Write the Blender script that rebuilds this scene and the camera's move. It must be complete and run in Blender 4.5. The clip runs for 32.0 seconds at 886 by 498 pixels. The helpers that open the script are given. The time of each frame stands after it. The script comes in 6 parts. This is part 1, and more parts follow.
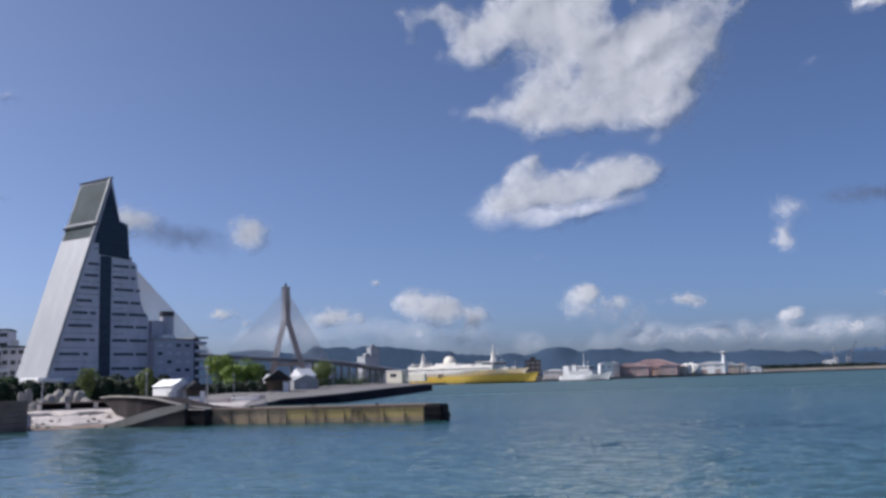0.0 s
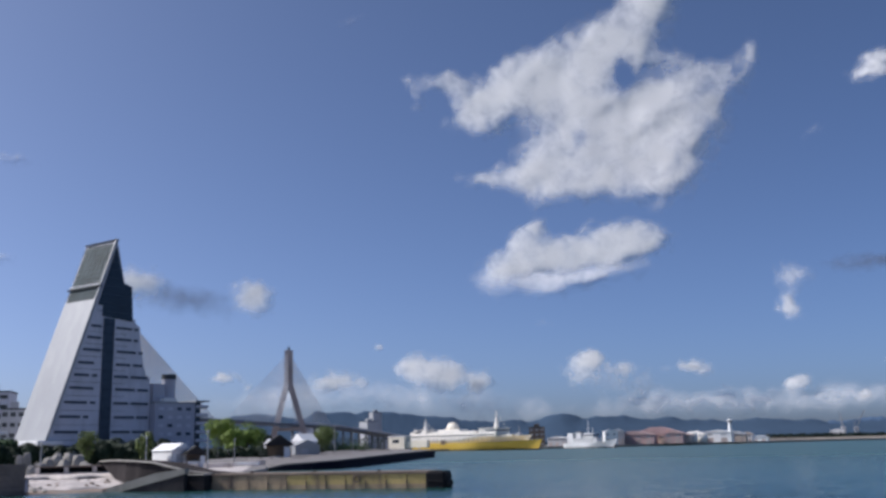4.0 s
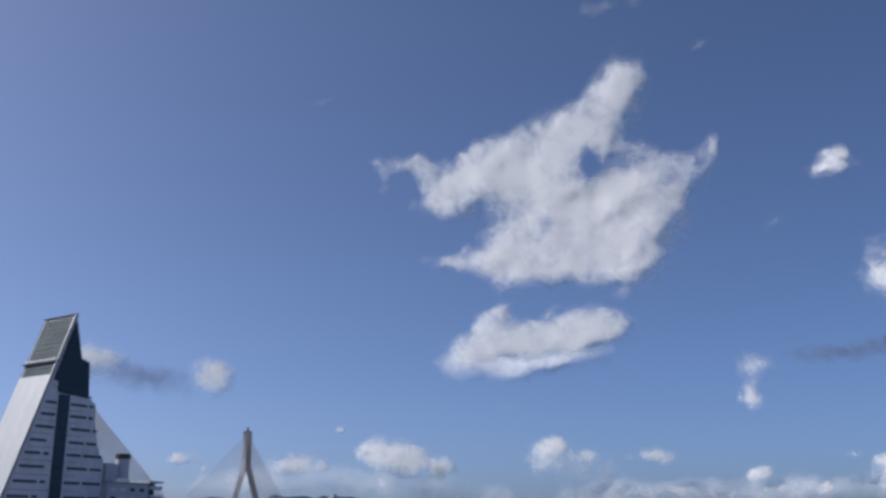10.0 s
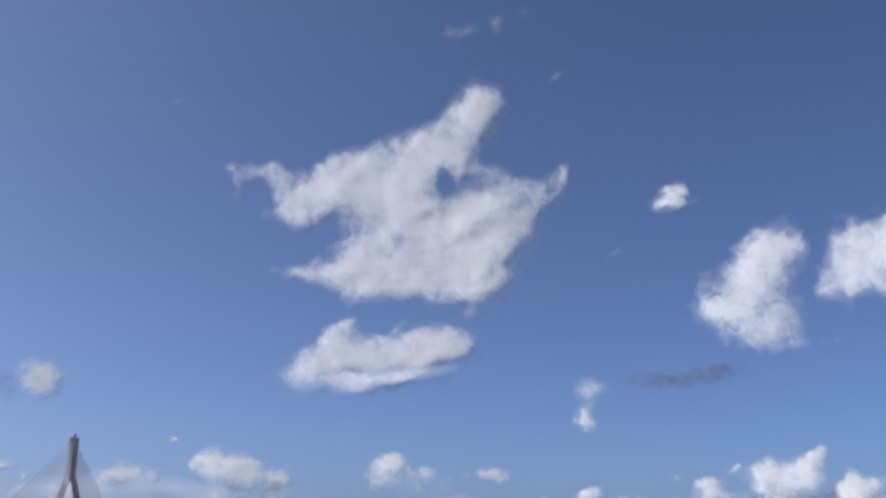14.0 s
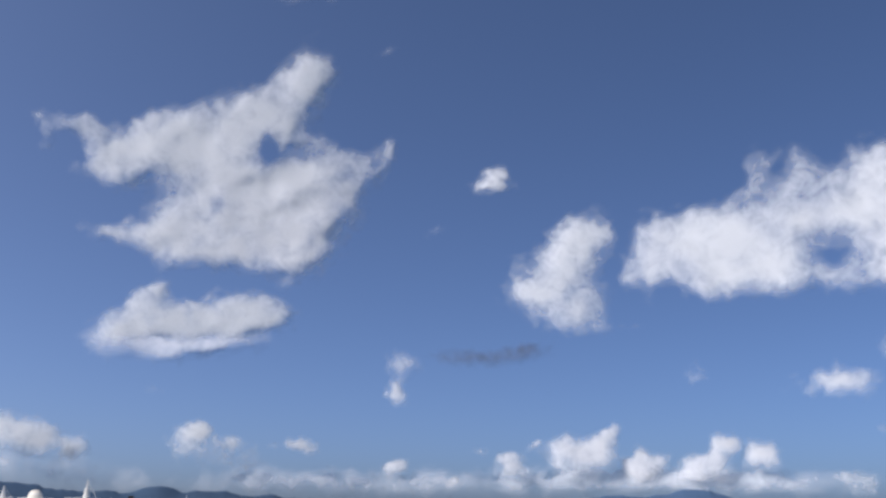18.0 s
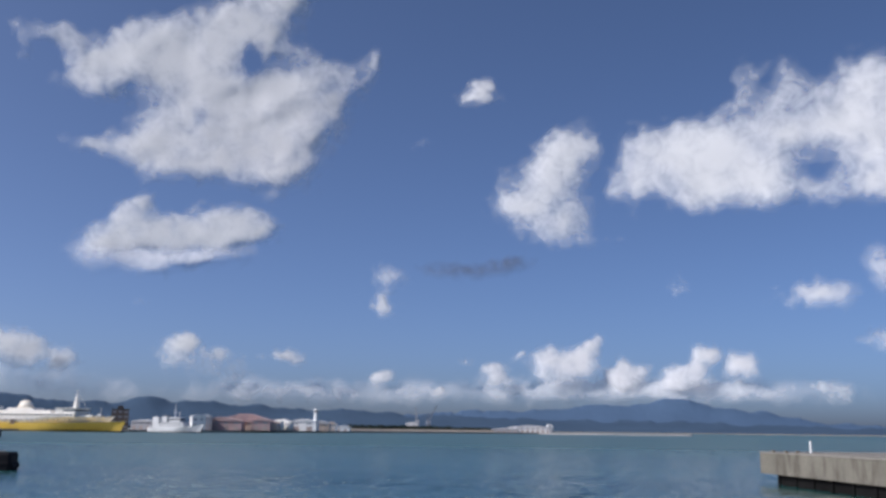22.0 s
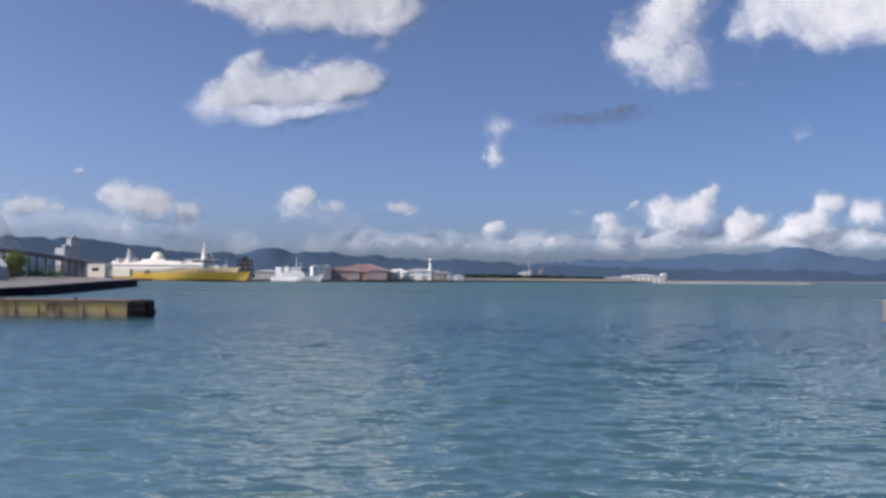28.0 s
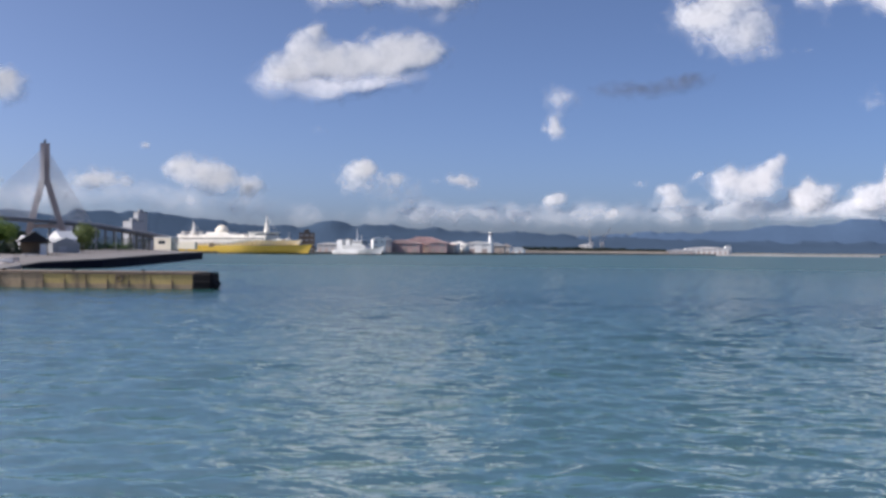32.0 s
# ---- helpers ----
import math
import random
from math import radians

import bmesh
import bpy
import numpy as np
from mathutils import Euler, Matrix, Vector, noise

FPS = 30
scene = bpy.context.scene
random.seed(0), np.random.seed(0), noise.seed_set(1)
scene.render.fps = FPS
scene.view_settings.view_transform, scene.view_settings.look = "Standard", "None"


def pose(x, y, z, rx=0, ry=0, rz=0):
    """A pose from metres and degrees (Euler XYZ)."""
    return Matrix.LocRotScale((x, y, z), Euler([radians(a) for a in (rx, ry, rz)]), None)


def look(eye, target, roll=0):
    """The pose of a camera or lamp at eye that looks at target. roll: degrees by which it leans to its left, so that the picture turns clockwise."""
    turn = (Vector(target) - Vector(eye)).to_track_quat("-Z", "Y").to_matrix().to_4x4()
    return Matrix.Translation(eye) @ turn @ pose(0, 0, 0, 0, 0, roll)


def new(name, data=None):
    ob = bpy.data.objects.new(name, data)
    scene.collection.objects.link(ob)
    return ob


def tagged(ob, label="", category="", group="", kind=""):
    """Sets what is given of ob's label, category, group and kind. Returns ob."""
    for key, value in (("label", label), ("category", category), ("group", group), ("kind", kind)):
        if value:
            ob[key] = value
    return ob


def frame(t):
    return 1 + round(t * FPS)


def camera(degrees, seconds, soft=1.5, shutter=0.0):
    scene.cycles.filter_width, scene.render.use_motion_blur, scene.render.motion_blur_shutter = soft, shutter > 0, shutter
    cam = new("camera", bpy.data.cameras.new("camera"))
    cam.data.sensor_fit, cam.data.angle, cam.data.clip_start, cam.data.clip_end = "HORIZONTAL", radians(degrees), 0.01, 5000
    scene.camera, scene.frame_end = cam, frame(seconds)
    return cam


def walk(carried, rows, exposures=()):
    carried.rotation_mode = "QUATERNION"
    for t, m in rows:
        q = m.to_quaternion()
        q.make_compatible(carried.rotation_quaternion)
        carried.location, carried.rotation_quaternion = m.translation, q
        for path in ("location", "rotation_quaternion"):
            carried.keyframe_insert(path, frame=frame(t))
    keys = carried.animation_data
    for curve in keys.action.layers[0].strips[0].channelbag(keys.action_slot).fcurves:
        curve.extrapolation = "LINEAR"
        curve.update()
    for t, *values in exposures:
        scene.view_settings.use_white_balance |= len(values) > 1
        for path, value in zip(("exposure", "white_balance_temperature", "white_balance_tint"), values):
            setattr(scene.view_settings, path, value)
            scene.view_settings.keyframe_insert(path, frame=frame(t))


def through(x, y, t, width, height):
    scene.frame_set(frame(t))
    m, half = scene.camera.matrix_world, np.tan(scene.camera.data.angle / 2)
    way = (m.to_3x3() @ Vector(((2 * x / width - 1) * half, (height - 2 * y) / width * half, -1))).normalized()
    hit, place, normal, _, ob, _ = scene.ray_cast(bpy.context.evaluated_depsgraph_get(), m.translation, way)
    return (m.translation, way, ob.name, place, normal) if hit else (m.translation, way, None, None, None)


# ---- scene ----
EYE = 4.0
cam = camera(49.15, 32.0, soft=3.0)
# seconds, heading to the right, elevation, lean (degrees)
ROWS = [
    (0.0, -15.803, 7.649, -1.737), (0.5, -15.838, 8.006, -1.625), (1.0, -15.848, 8.411, -1.572), (1.5, -15.847, 8.929, -1.527),
    (2.0, -15.84, 9.419, -1.53), (2.5, -15.848, 9.851, -1.448), (3.0, -15.875, 10.403, -1.448), (3.5, -15.906, 10.942, -1.342),
    (5.5, -16.089, 13.022, -1.124), (6.0, -16.108, 13.516, -1.015), (6.5, -16.107, 14.024, -0.881), (7.0, -16.01, 14.435, -0.843),
    (7.5, -15.905, 14.748, -0.765), (8.0, -15.674, 15.112, -0.662), (8.5, -15.341, 15.465, -0.598), (9.0, -14.873, 15.826, -0.469),
    (9.5, -14.322, 16.106, -0.434), (10.0, -13.797, 16.317, -0.381), (10.5, -13.062, 16.534, -0.391), (11.0, -12.191, 16.735, -0.315),
    (11.5, -11.074, 16.937, -0.268), (12.0, -10.005, 17.051, -0.083), (12.5, -9.0, 17.129, -0.072), (13.0, -7.717, 17.181, 0.058),
    (13.5, -6.32, 17.203, 0.223), (14.0, -4.646, 17.19, 0.437), (14.5, -3.122, 17.15, 0.562), (16.5, 2.913, 16.595, 0.898),
    (17.0, 4.278, 16.357, 0.901), (17.5, 5.303, 16.078, 0.867), (18.0, 6.393, 15.708, 0.791), (18.5, 7.288, 15.262, 0.77),
    (19.0, 8.009, 14.664, 0.696), (19.5, 8.405, 14.109, 0.675), (20.0, 8.544, 13.605, 0.624), (20.5, 8.511, 12.936, 0.625),
    (21.0, 8.298, 12.236, 0.621), (21.5, 7.864, 11.361, 0.606), (22.0, 7.322, 10.577, 0.669), (22.5, 6.842, 9.924, 0.694),
    (23.0, 6.202, 9.098, 0.731), (23.5, 5.546, 8.271, 0.782), (24.0, 4.816, 7.331, 0.791), (24.5, 4.192, 6.54, 0.813),
    (25.0, 3.719, 5.883, 0.789), (25.5, 3.143, 5.119, 0.828), (27.5, 1.242, 2.299, 0.584), (28.0, 0.789, 1.709, 0.529),
    (28.5, 0.343, 1.188, 0.499), (29.0, -0.074, 0.768, 0.481), (29.5, -0.613, 0.383, 0.374), (30.0, -0.986, 0.188, 0.396),
    (30.5, -1.472, 0.029, 0.411), (31.0, -1.921, -0.031, 0.444), (31.5, -2.327, -0.025, 0.462), (32.0, -2.742, 0.058, 0.509),
]
walk(cam, [(t, pose(0, 0, EYE, 90 + el, 0, -az) @ pose(0, 0, 0, 0, 0, lean)) for t, az, el, lean in ROWS],
     exposures=[(0.0, 0.06, 6500, 13), (9.0, 0.05, 6450, 12), (13.0, 0.1, 6450, 12), (19.0, 0.07, 6450, 13), (23.0, 0.02, 6550, 13), (25.0, 0.04, 6650, 13), (28.0, 0.2, 6800, 14), (32.0, 0.28, 6850, 14)])

# ---- world and sun ----
SUN_HEADING, SUN_ELEVATION = -98.0, 41.0
world = bpy.data.worlds.new("world")
scene.world = world
world.use_nodes = True
wn, wl = world.node_tree.nodes, world.node_tree.links
sky = wn.new("ShaderNodeTexSky")
sky.sky_type, sky.sun_disc = "NISHITA", False
sky.sun_elevation, sky.sun_rotation = radians(SUN_ELEVATION), radians(SUN_HEADING)
sky.altitude, sky.air_density, sky.dust_density, sky.ozone_density = 0, 0.45, 2.0, 6.6
wl.new(sky.outputs[0], wn["Background"].inputs[0])
wn["Background"].inputs[1].default_value = 0.138
sun = new("sun", bpy.data.lights.new("sun", "SUN"))
sun.data.energy, sun.data.angle, sun.data.color = 4.3, radians(0.53), (1.0, 0.98, 0.955)
sh, se = radians(SUN_HEADING), radians(SUN_ELEVATION)
sun.matrix_world = look((math.sin(sh) * math.cos(se) * 300, math.cos(sh) * math.cos(se) * 300, math.sin(se) * 300), (0, 0, 0))


# ---- materials ----
def material(name, color, rough=0.7, metal=0.0, vary=0.12, scale=1.0, bump=0.0, stain=None, stain_amount=0.0, island=0.0, spec=0.4):
    """A painted, stone or metal surface: two scales of noise in the colour, a bump, and stains of another colour."""
    m = bpy.data.materials.new(name)
    m.use_nodes = True
    n, l = m.node_tree.nodes, m.node_tree.links
    b = n["Principled BSDF"]
    b.inputs["Roughness"].default_value, b.inputs["Metallic"].default_value = rough, metal
    b.inputs["Specular IOR Level"].default_value = spec
    tc = n.new("ShaderNodeTexCoord")
    big, fine = n.new("ShaderNodeTexNoise"), n.new("ShaderNodeTexNoise")
    big.inputs["Scale"].default_value, fine.inputs["Scale"].default_value = 0.35 * scale, 4.0 * scale
    big.inputs["Detail"].default_value, fine.inputs["Detail"].default_value = 5, 4
    for t in (big, fine):
        l.new(tc.outputs["Object"], t.inputs["Vector"])
    mixed = n.new("ShaderNodeMath")
    mixed.operation = "MULTIPLY_ADD"
    l.new(fine.outputs[0], mixed.inputs[0])
    mixed.inputs[1].default_value = 0.5
    l.new(big.outputs[0], mixed.inputs[2])
    ramp = n.new("ShaderNodeMapRange")
    ramp.inputs[1].default_value, ramp.inputs[2].default_value = 0.45, 1.05
    ramp.inputs[3].default_value, ramp.inputs[4].default_value = 1 - vary, 1 + vary
    l.new(mixed.outputs[0], ramp.inputs[0])
    last = ramp.outputs[0]
    if island:
        info = n.new("ShaderNodeObjectInfo")
        r2 = n.new("ShaderNodeMapRange")
        r2.inputs[3].default_value, r2.inputs[4].default_value = 1 - island, 1 + island
        l.new(info.outputs["Random"], r2.inputs[0])
        mul = n.new("ShaderNodeMath")
        mul.operation = "MULTIPLY"
        l.new(last, mul.inputs[0]), l.new(r2.outputs[0], mul.inputs[1])
        last = mul.outputs[0]
    hsv = n.new("ShaderNodeHueSaturation")
    hsv.inputs["Color"].default_value = (*color, 1)
    l.new(last, hsv.inputs["Value"])
    out = hsv.outputs[0]
    if stain:
        st = n.new("ShaderNodeTexNoise")
        st.inputs["Scale"].default_value, st.inputs["Detail"].default_value = 0.9 * scale, 8
        stretch = n.new("ShaderNodeMapping")
        stretch.inputs["Scale"].default_value = (1, 1, 0.35)
        l.new(tc.outputs["Object"], stretch.inputs["Vector"]), l.new(stretch.outputs[0], st.inputs["Vector"])
        sr = n.new("ShaderNodeMapRange")
        sr.inputs[1].default_value, sr.inputs[2].default_value = 0.48, 0.66
        sr.inputs[4].default_value = stain_amount
        l.new(st.outputs[0], sr.inputs[0])
        mix = n.new("ShaderNodeMix")
        mix.data_type = "RGBA"
        l.new(sr.outputs[0], mix.inputs["Factor"]), l.new(out, mix.inputs["A"])
        mix.inputs["B"].default_value = (*stain, 1)
        out = mix.outputs["Result"]
    l.new(out, b.inputs["Base Color"])
    if bump:
        bm_ = n.new("ShaderNodeBump")
        bm_.inputs["Strength"].default_value, bm_.inputs["Distance"].default_value = 0.6, bump
        l.new(fine.outputs[0], bm_.inputs["Height"]), l.new(bm_.outputs[0], b.inputs["Normal"])
    return m


M = {
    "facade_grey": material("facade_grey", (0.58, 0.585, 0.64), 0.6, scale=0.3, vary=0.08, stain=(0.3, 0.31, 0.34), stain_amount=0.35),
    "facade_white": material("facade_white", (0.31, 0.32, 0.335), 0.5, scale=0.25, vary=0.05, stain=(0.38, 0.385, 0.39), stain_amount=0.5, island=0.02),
    "facade_dark": material("facade_dark", (0.43, 0.435, 0.49), 0.6, scale=0.3, vary=0.1),
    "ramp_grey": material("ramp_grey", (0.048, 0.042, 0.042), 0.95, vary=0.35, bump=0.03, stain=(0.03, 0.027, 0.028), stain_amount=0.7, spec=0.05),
    "trim_white": material("trim_white", (0.78, 0.78, 0.77), 0.5, vary=0.05),
    "glass_dark": material("glass_dark", (0.014, 0.026, 0.04), 0.2, vary=0.3, scale=0.4, spec=0.3),
    "glass_blue": material("glass_blue", (0.028, 0.045, 0.07), 0.35, vary=0.25, scale=0.5, spec=0.3),
    "glass_ribbon": material("glass_ribbon", (0.06, 0.07, 0.095), 0.3, vary=0.35, scale=0.5, spec=0.4),
    "lattice": material("lattice", (0.07, 0.078, 0.082), 0.7, vary=0.15, spec=0.1),
    "lattice_glass": material("lattice_glass", (0.058, 0.082, 0.09), 0.6, vary=0.4, scale=0.5, spec=0.1),
    "concrete": material("concrete", (0.26, 0.245, 0.215), 0.85, vary=0.18, bump=0.02, stain=(0.16, 0.15, 0.13), stain_amount=0.7),
    "concrete_pale": material("concrete_pale", (0.33, 0.31, 0.28), 0.85, vary=0.15, bump=0.02, stain=(0.35, 0.33, 0.29), stain_amount=0.5),
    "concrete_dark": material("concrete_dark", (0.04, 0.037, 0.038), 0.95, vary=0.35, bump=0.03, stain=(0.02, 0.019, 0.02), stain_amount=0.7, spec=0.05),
    "pier_brown": material("pier_brown", (0.32, 0.235, 0.15), 0.8, vary=0.2, scale=0.8, bump=0.02, stain=(0.12, 0.09, 0.07), stain_amount=0.9, island=0.12),
    "pier_yellow": material("pier_yellow", (0.43, 0.32, 0.125), 0.75, vary=0.2, scale=0.8, bump=0.02, stain=(0.15, 0.11, 0.07), stain_amount=0.85, island=0.06),
    # black that stands for deep shade: under the pier slab, between wall pillars
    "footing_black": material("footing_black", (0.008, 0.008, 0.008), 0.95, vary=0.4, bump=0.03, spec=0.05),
    "rubber": material("rubber", (0.012, 0.012, 0.014), 0.8, vary=0.3, spec=0.1),
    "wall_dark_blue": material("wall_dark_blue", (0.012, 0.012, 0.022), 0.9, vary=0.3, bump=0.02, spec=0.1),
    "stone": material("stone", (0.2, 0.155, 0.13), 0.9, vary=0.3, bump=0.06, island=0.08),
    "stone_pale": material("stone_pale", (0.62, 0.56, 0.52), 0.9, vary=0.22, bump=0.03, stain=(0.25, 0.2, 0.18), stain_amount=0.6, island=0.12),
    "stone_white": material("stone_white", (0.50, 0.455, 0.435), 0.9, vary=0.16, bump=0.02, stain=(0.4, 0.36, 0.34), stain_amount=0.5, island=0.1),
    "paving": material("paving", (0.175, 0.163, 0.162), 0.9, vary=0.15, scale=0.5, stain=(0.2, 0.19, 0.18), stain_amount=0.5),
    "grass": material("grass", (0.07, 0.10, 0.03), 0.95, vary=0.4, bump=0.05),
    "roof_dark": material("roof_dark", (0.02, 0.019, 0.021), 0.8, vary=0.2),
    "timber": material("timber", (0.16, 0.12, 0.09), 0.8, vary=0.3),
    "tent_white": material("tent_white", (0.8, 0.8, 0.8), 0.7, vary=0.06),
    "bark": material("bark", (0.09, 0.07, 0.05), 0.9, vary=0.3),
    "leaf_dark": material("leaf_dark", (0.022, 0.042, 0.018), 0.7, vary=0.5, scale=1.5),
    "leaf_bright": material("leaf_bright", (0.175, 0.25, 0.033), 0.65, vary=0.35, scale=1.5),
    "leaf_olive": material("leaf_olive", (0.14, 0.18, 0.05), 0.7, vary=0.35, scale=1.5),
    "leaf_mid": material("leaf_mid", (0.05, 0.10, 0.03), 0.7, vary=0.4, scale=1.5),
    "steel_grey": material("steel_grey", (0.35, 0.36, 0.37), 0.5, metal=0.3, vary=0.1),
    "tower_concrete": material("tower_concrete", (0.46, 0.38, 0.35), 0.8, vary=0.12, scale=0.3, stain=(0.22, 0.19, 0.18), stain_amount=0.4),
    "cable": material("cable", (0.6, 0.6, 0.62), 0.6, vary=0.05),
    "deck_dark": material("deck_dark", (0.13, 0.14, 0.16), 0.8, vary=0.15, scale=0.2),
    "hull_yellow": material("hull_yellow", (0.62, 0.42, 0.065), 0.45, vary=0.08, scale=0.3, stain=(0.45, 0.32, 0.06), stain_amount=0.35),
    "hull_dark": material("hull_dark", (0.03, 0.03, 0.035), 0.5, vary=0.2),
    "ship_white": material("ship_white", (0.82, 0.79, 0.73), 0.5, vary=0.06, scale=0.3, stain=(0.62, 0.58, 0.5), stain_amount=0.35),
    "ship_pale": material("ship_pale", (0.62, 0.63, 0.64), 0.5, vary=0.08, scale=0.3, stain=(0.42, 0.42, 0.42), stain_amount=0.4),
    "concrete_stained": material("concrete_stained", (0.145, 0.135, 0.112), 0.9, vary=0.25, bump=0.02, stain=(0.07, 0.062, 0.05), stain_amount=0.8, spec=0.15),
    "concrete_worn": material("concrete_worn", (0.21, 0.195, 0.172), 0.9, vary=0.2, bump=0.02, stain=(0.13, 0.12, 0.1), stain_amount=0.6, spec=0.15),
    "funnel_cream": material("funnel_cream", (0.72, 0.66, 0.54), 0.5, vary=0.06),
    "roof_red": material("roof_red", (0.50, 0.35, 0.335), 0.8, vary=0.2, scale=0.4, stain=(0.4, 0.3, 0.27), stain_amount=0.5),
    "wall_beige": material("wall_beige", (0.50, 0.42, 0.36), 0.8, vary=0.12, scale=0.3),
    "wall_city": material("wall_city", (0.45, 0.46, 0.48), 0.8, vary=0.12, scale=0.2),
    "sand": material("sand", (0.29, 0.255, 0.215), 0.95, vary=0.25, scale=0.15, stain=(0.2, 0.18, 0.13), stain_amount=0.6),
    # the blue of distance haze is mixed into both hill colours
    "far_hill_hazed": material("far_hill_hazed", (0.050, 0.080, 0.125), 1.0, vary=0.15, scale=0.012, spec=0.0),
    "farther_hill_hazed": material("farther_hill_hazed", (0.066, 0.108, 0.178), 1.0, vary=0.1, scale=0.01, spec=0.0),
    "shore_wood": material("shore_wood", (0.018, 0.026, 0.022), 1.0, vary=0.4, scale=0.1, spec=0.0),
}


def water_material():
    m = bpy.data.materials.new("sea_water")
    m.use_nodes = True
    n, l = m.node_tree.nodes, m.node_tree.links
    n.remove(n["Principled BSDF"])
    deep, shine, sea = n.new("ShaderNodeBsdfDiffuse"), n.new("ShaderNodeBsdfGlossy"), n.new("ShaderNodeMixShader")
    shine.inputs["Roughness"].default_value = 0.1
    fres, share = n.new("ShaderNodeFresnel"), n.new("ShaderNodeMath")
    fres.inputs["IOR"].default_value = 1.33
    share.operation, share.inputs[1].default_value = "MULTIPLY", 0.68
    l.new(fres.outputs[0], share.inputs[0]), l.new(share.outputs[0], sea.inputs[0])
    l.new(deep.outputs[0], sea.inputs[1]), l.new(shine.outputs[0], sea.inputs[2])
    l.new(sea.outputs[0], n["Material Output"].inputs[0])
    tc = n.new("ShaderNodeTexCoord")
    patch = n.new("ShaderNodeTexNoise")
    patch.inputs["Scale"].default_value, patch.inputs["Detail"].default_value = 0.03, 4
    lanes = n.new("ShaderNodeMapping")
    lanes.inputs["Scale"].default_value = (0.3, 1.0, 1.0)
    l.new(tc.outputs["Object"], lanes.inputs["Vector"]), l.new(lanes.outputs[0], patch.inputs["Vector"])
    cr = n.new("ShaderNodeValToRGB")
    cr.color_ramp.elements[0].position, cr.color_ramp.elements[0].color = 0.35, (0.010, 0.062, 0.060, 1)
    cr.color_ramp.elements[1].position, cr.color_ramp.elements[1].color = 0.7, (0.024, 0.104, 0.096, 1)
    l.new(patch.outputs[0], cr.inputs[0])
    # base colour paler and greener near the camera: near water's brightness painted in
    away, near_pale, tone = n.new("ShaderNodeVectorMath"), n.new("ShaderNodeMapRange"), n.new("ShaderNodeMix")
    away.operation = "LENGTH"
    l.new(tc.outputs["Object"], away.inputs[0]), l.new(away.outputs["Value"], near_pale.inputs[0])
    near_pale.interpolation_type = "SMOOTHSTEP"
    near_pale.inputs[1].default_value, near_pale.inputs[2].default_value = 12.0, 80.0
    near_pale.inputs[3].default_value, near_pale.inputs[4].default_value = 1.0, 0.0
    # away from the camera's spot, ripples too small to tell apart roughen the gloss
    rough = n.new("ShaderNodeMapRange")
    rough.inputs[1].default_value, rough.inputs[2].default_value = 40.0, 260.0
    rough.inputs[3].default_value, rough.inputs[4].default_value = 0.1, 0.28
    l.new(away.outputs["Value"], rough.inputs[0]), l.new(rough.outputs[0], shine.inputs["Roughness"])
    # and for their slopes towards the eye a weaker mirror darkens far water
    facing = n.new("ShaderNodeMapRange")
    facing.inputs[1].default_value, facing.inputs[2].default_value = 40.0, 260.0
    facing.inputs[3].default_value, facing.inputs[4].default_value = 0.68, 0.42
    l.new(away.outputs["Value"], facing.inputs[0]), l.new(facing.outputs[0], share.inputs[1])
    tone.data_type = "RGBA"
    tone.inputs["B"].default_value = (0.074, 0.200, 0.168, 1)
    l.new(near_pale.outputs[0], tone.inputs["Factor"]), l.new(cr.outputs[0], tone.inputs["A"])
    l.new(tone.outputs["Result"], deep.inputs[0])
    last = None
    for size, depth, detail in ((0.3, 0.22, 3), (1.1, 0.15, 3), (3.2, 0.04, 2)):
        mp = n.new("ShaderNodeMapping")
        mp.inputs["Rotation"].default_value = (0, 0, radians(2))
        mp.inputs["Scale"].default_value = (0.45, 1.0, 1.0)
        nz = n.new("ShaderNodeTexNoise")
        nz.inputs["Scale"].default_value, nz.inputs["Detail"].default_value = size, detail
        nz.inputs["Distortion"].default_value = 0.4
        l.new(tc.outputs["Object"], mp.inputs["Vector"]), l.new(mp.outputs[0], nz.inputs["Vector"])
        bp = n.new("ShaderNodeBump")
        bp.inputs["Strength"].default_value, bp.inputs["Distance"].default_value = 1.0, depth
        l.new(nz.outputs[0], bp.inputs["Height"])
        if last:
            l.new(last.outputs[0], bp.inputs["Normal"])
        last = bp
    for shader in (shine, fres):
        l.new(last.outputs[0], shader.inputs["Normal"])
    # light from below the surface does not follow the ripples
    level = n.new("ShaderNodeCombineXYZ")
    level.inputs[2].default_value = 1.0
    l.new(level.outputs[0], deep.inputs["Normal"])
    return m


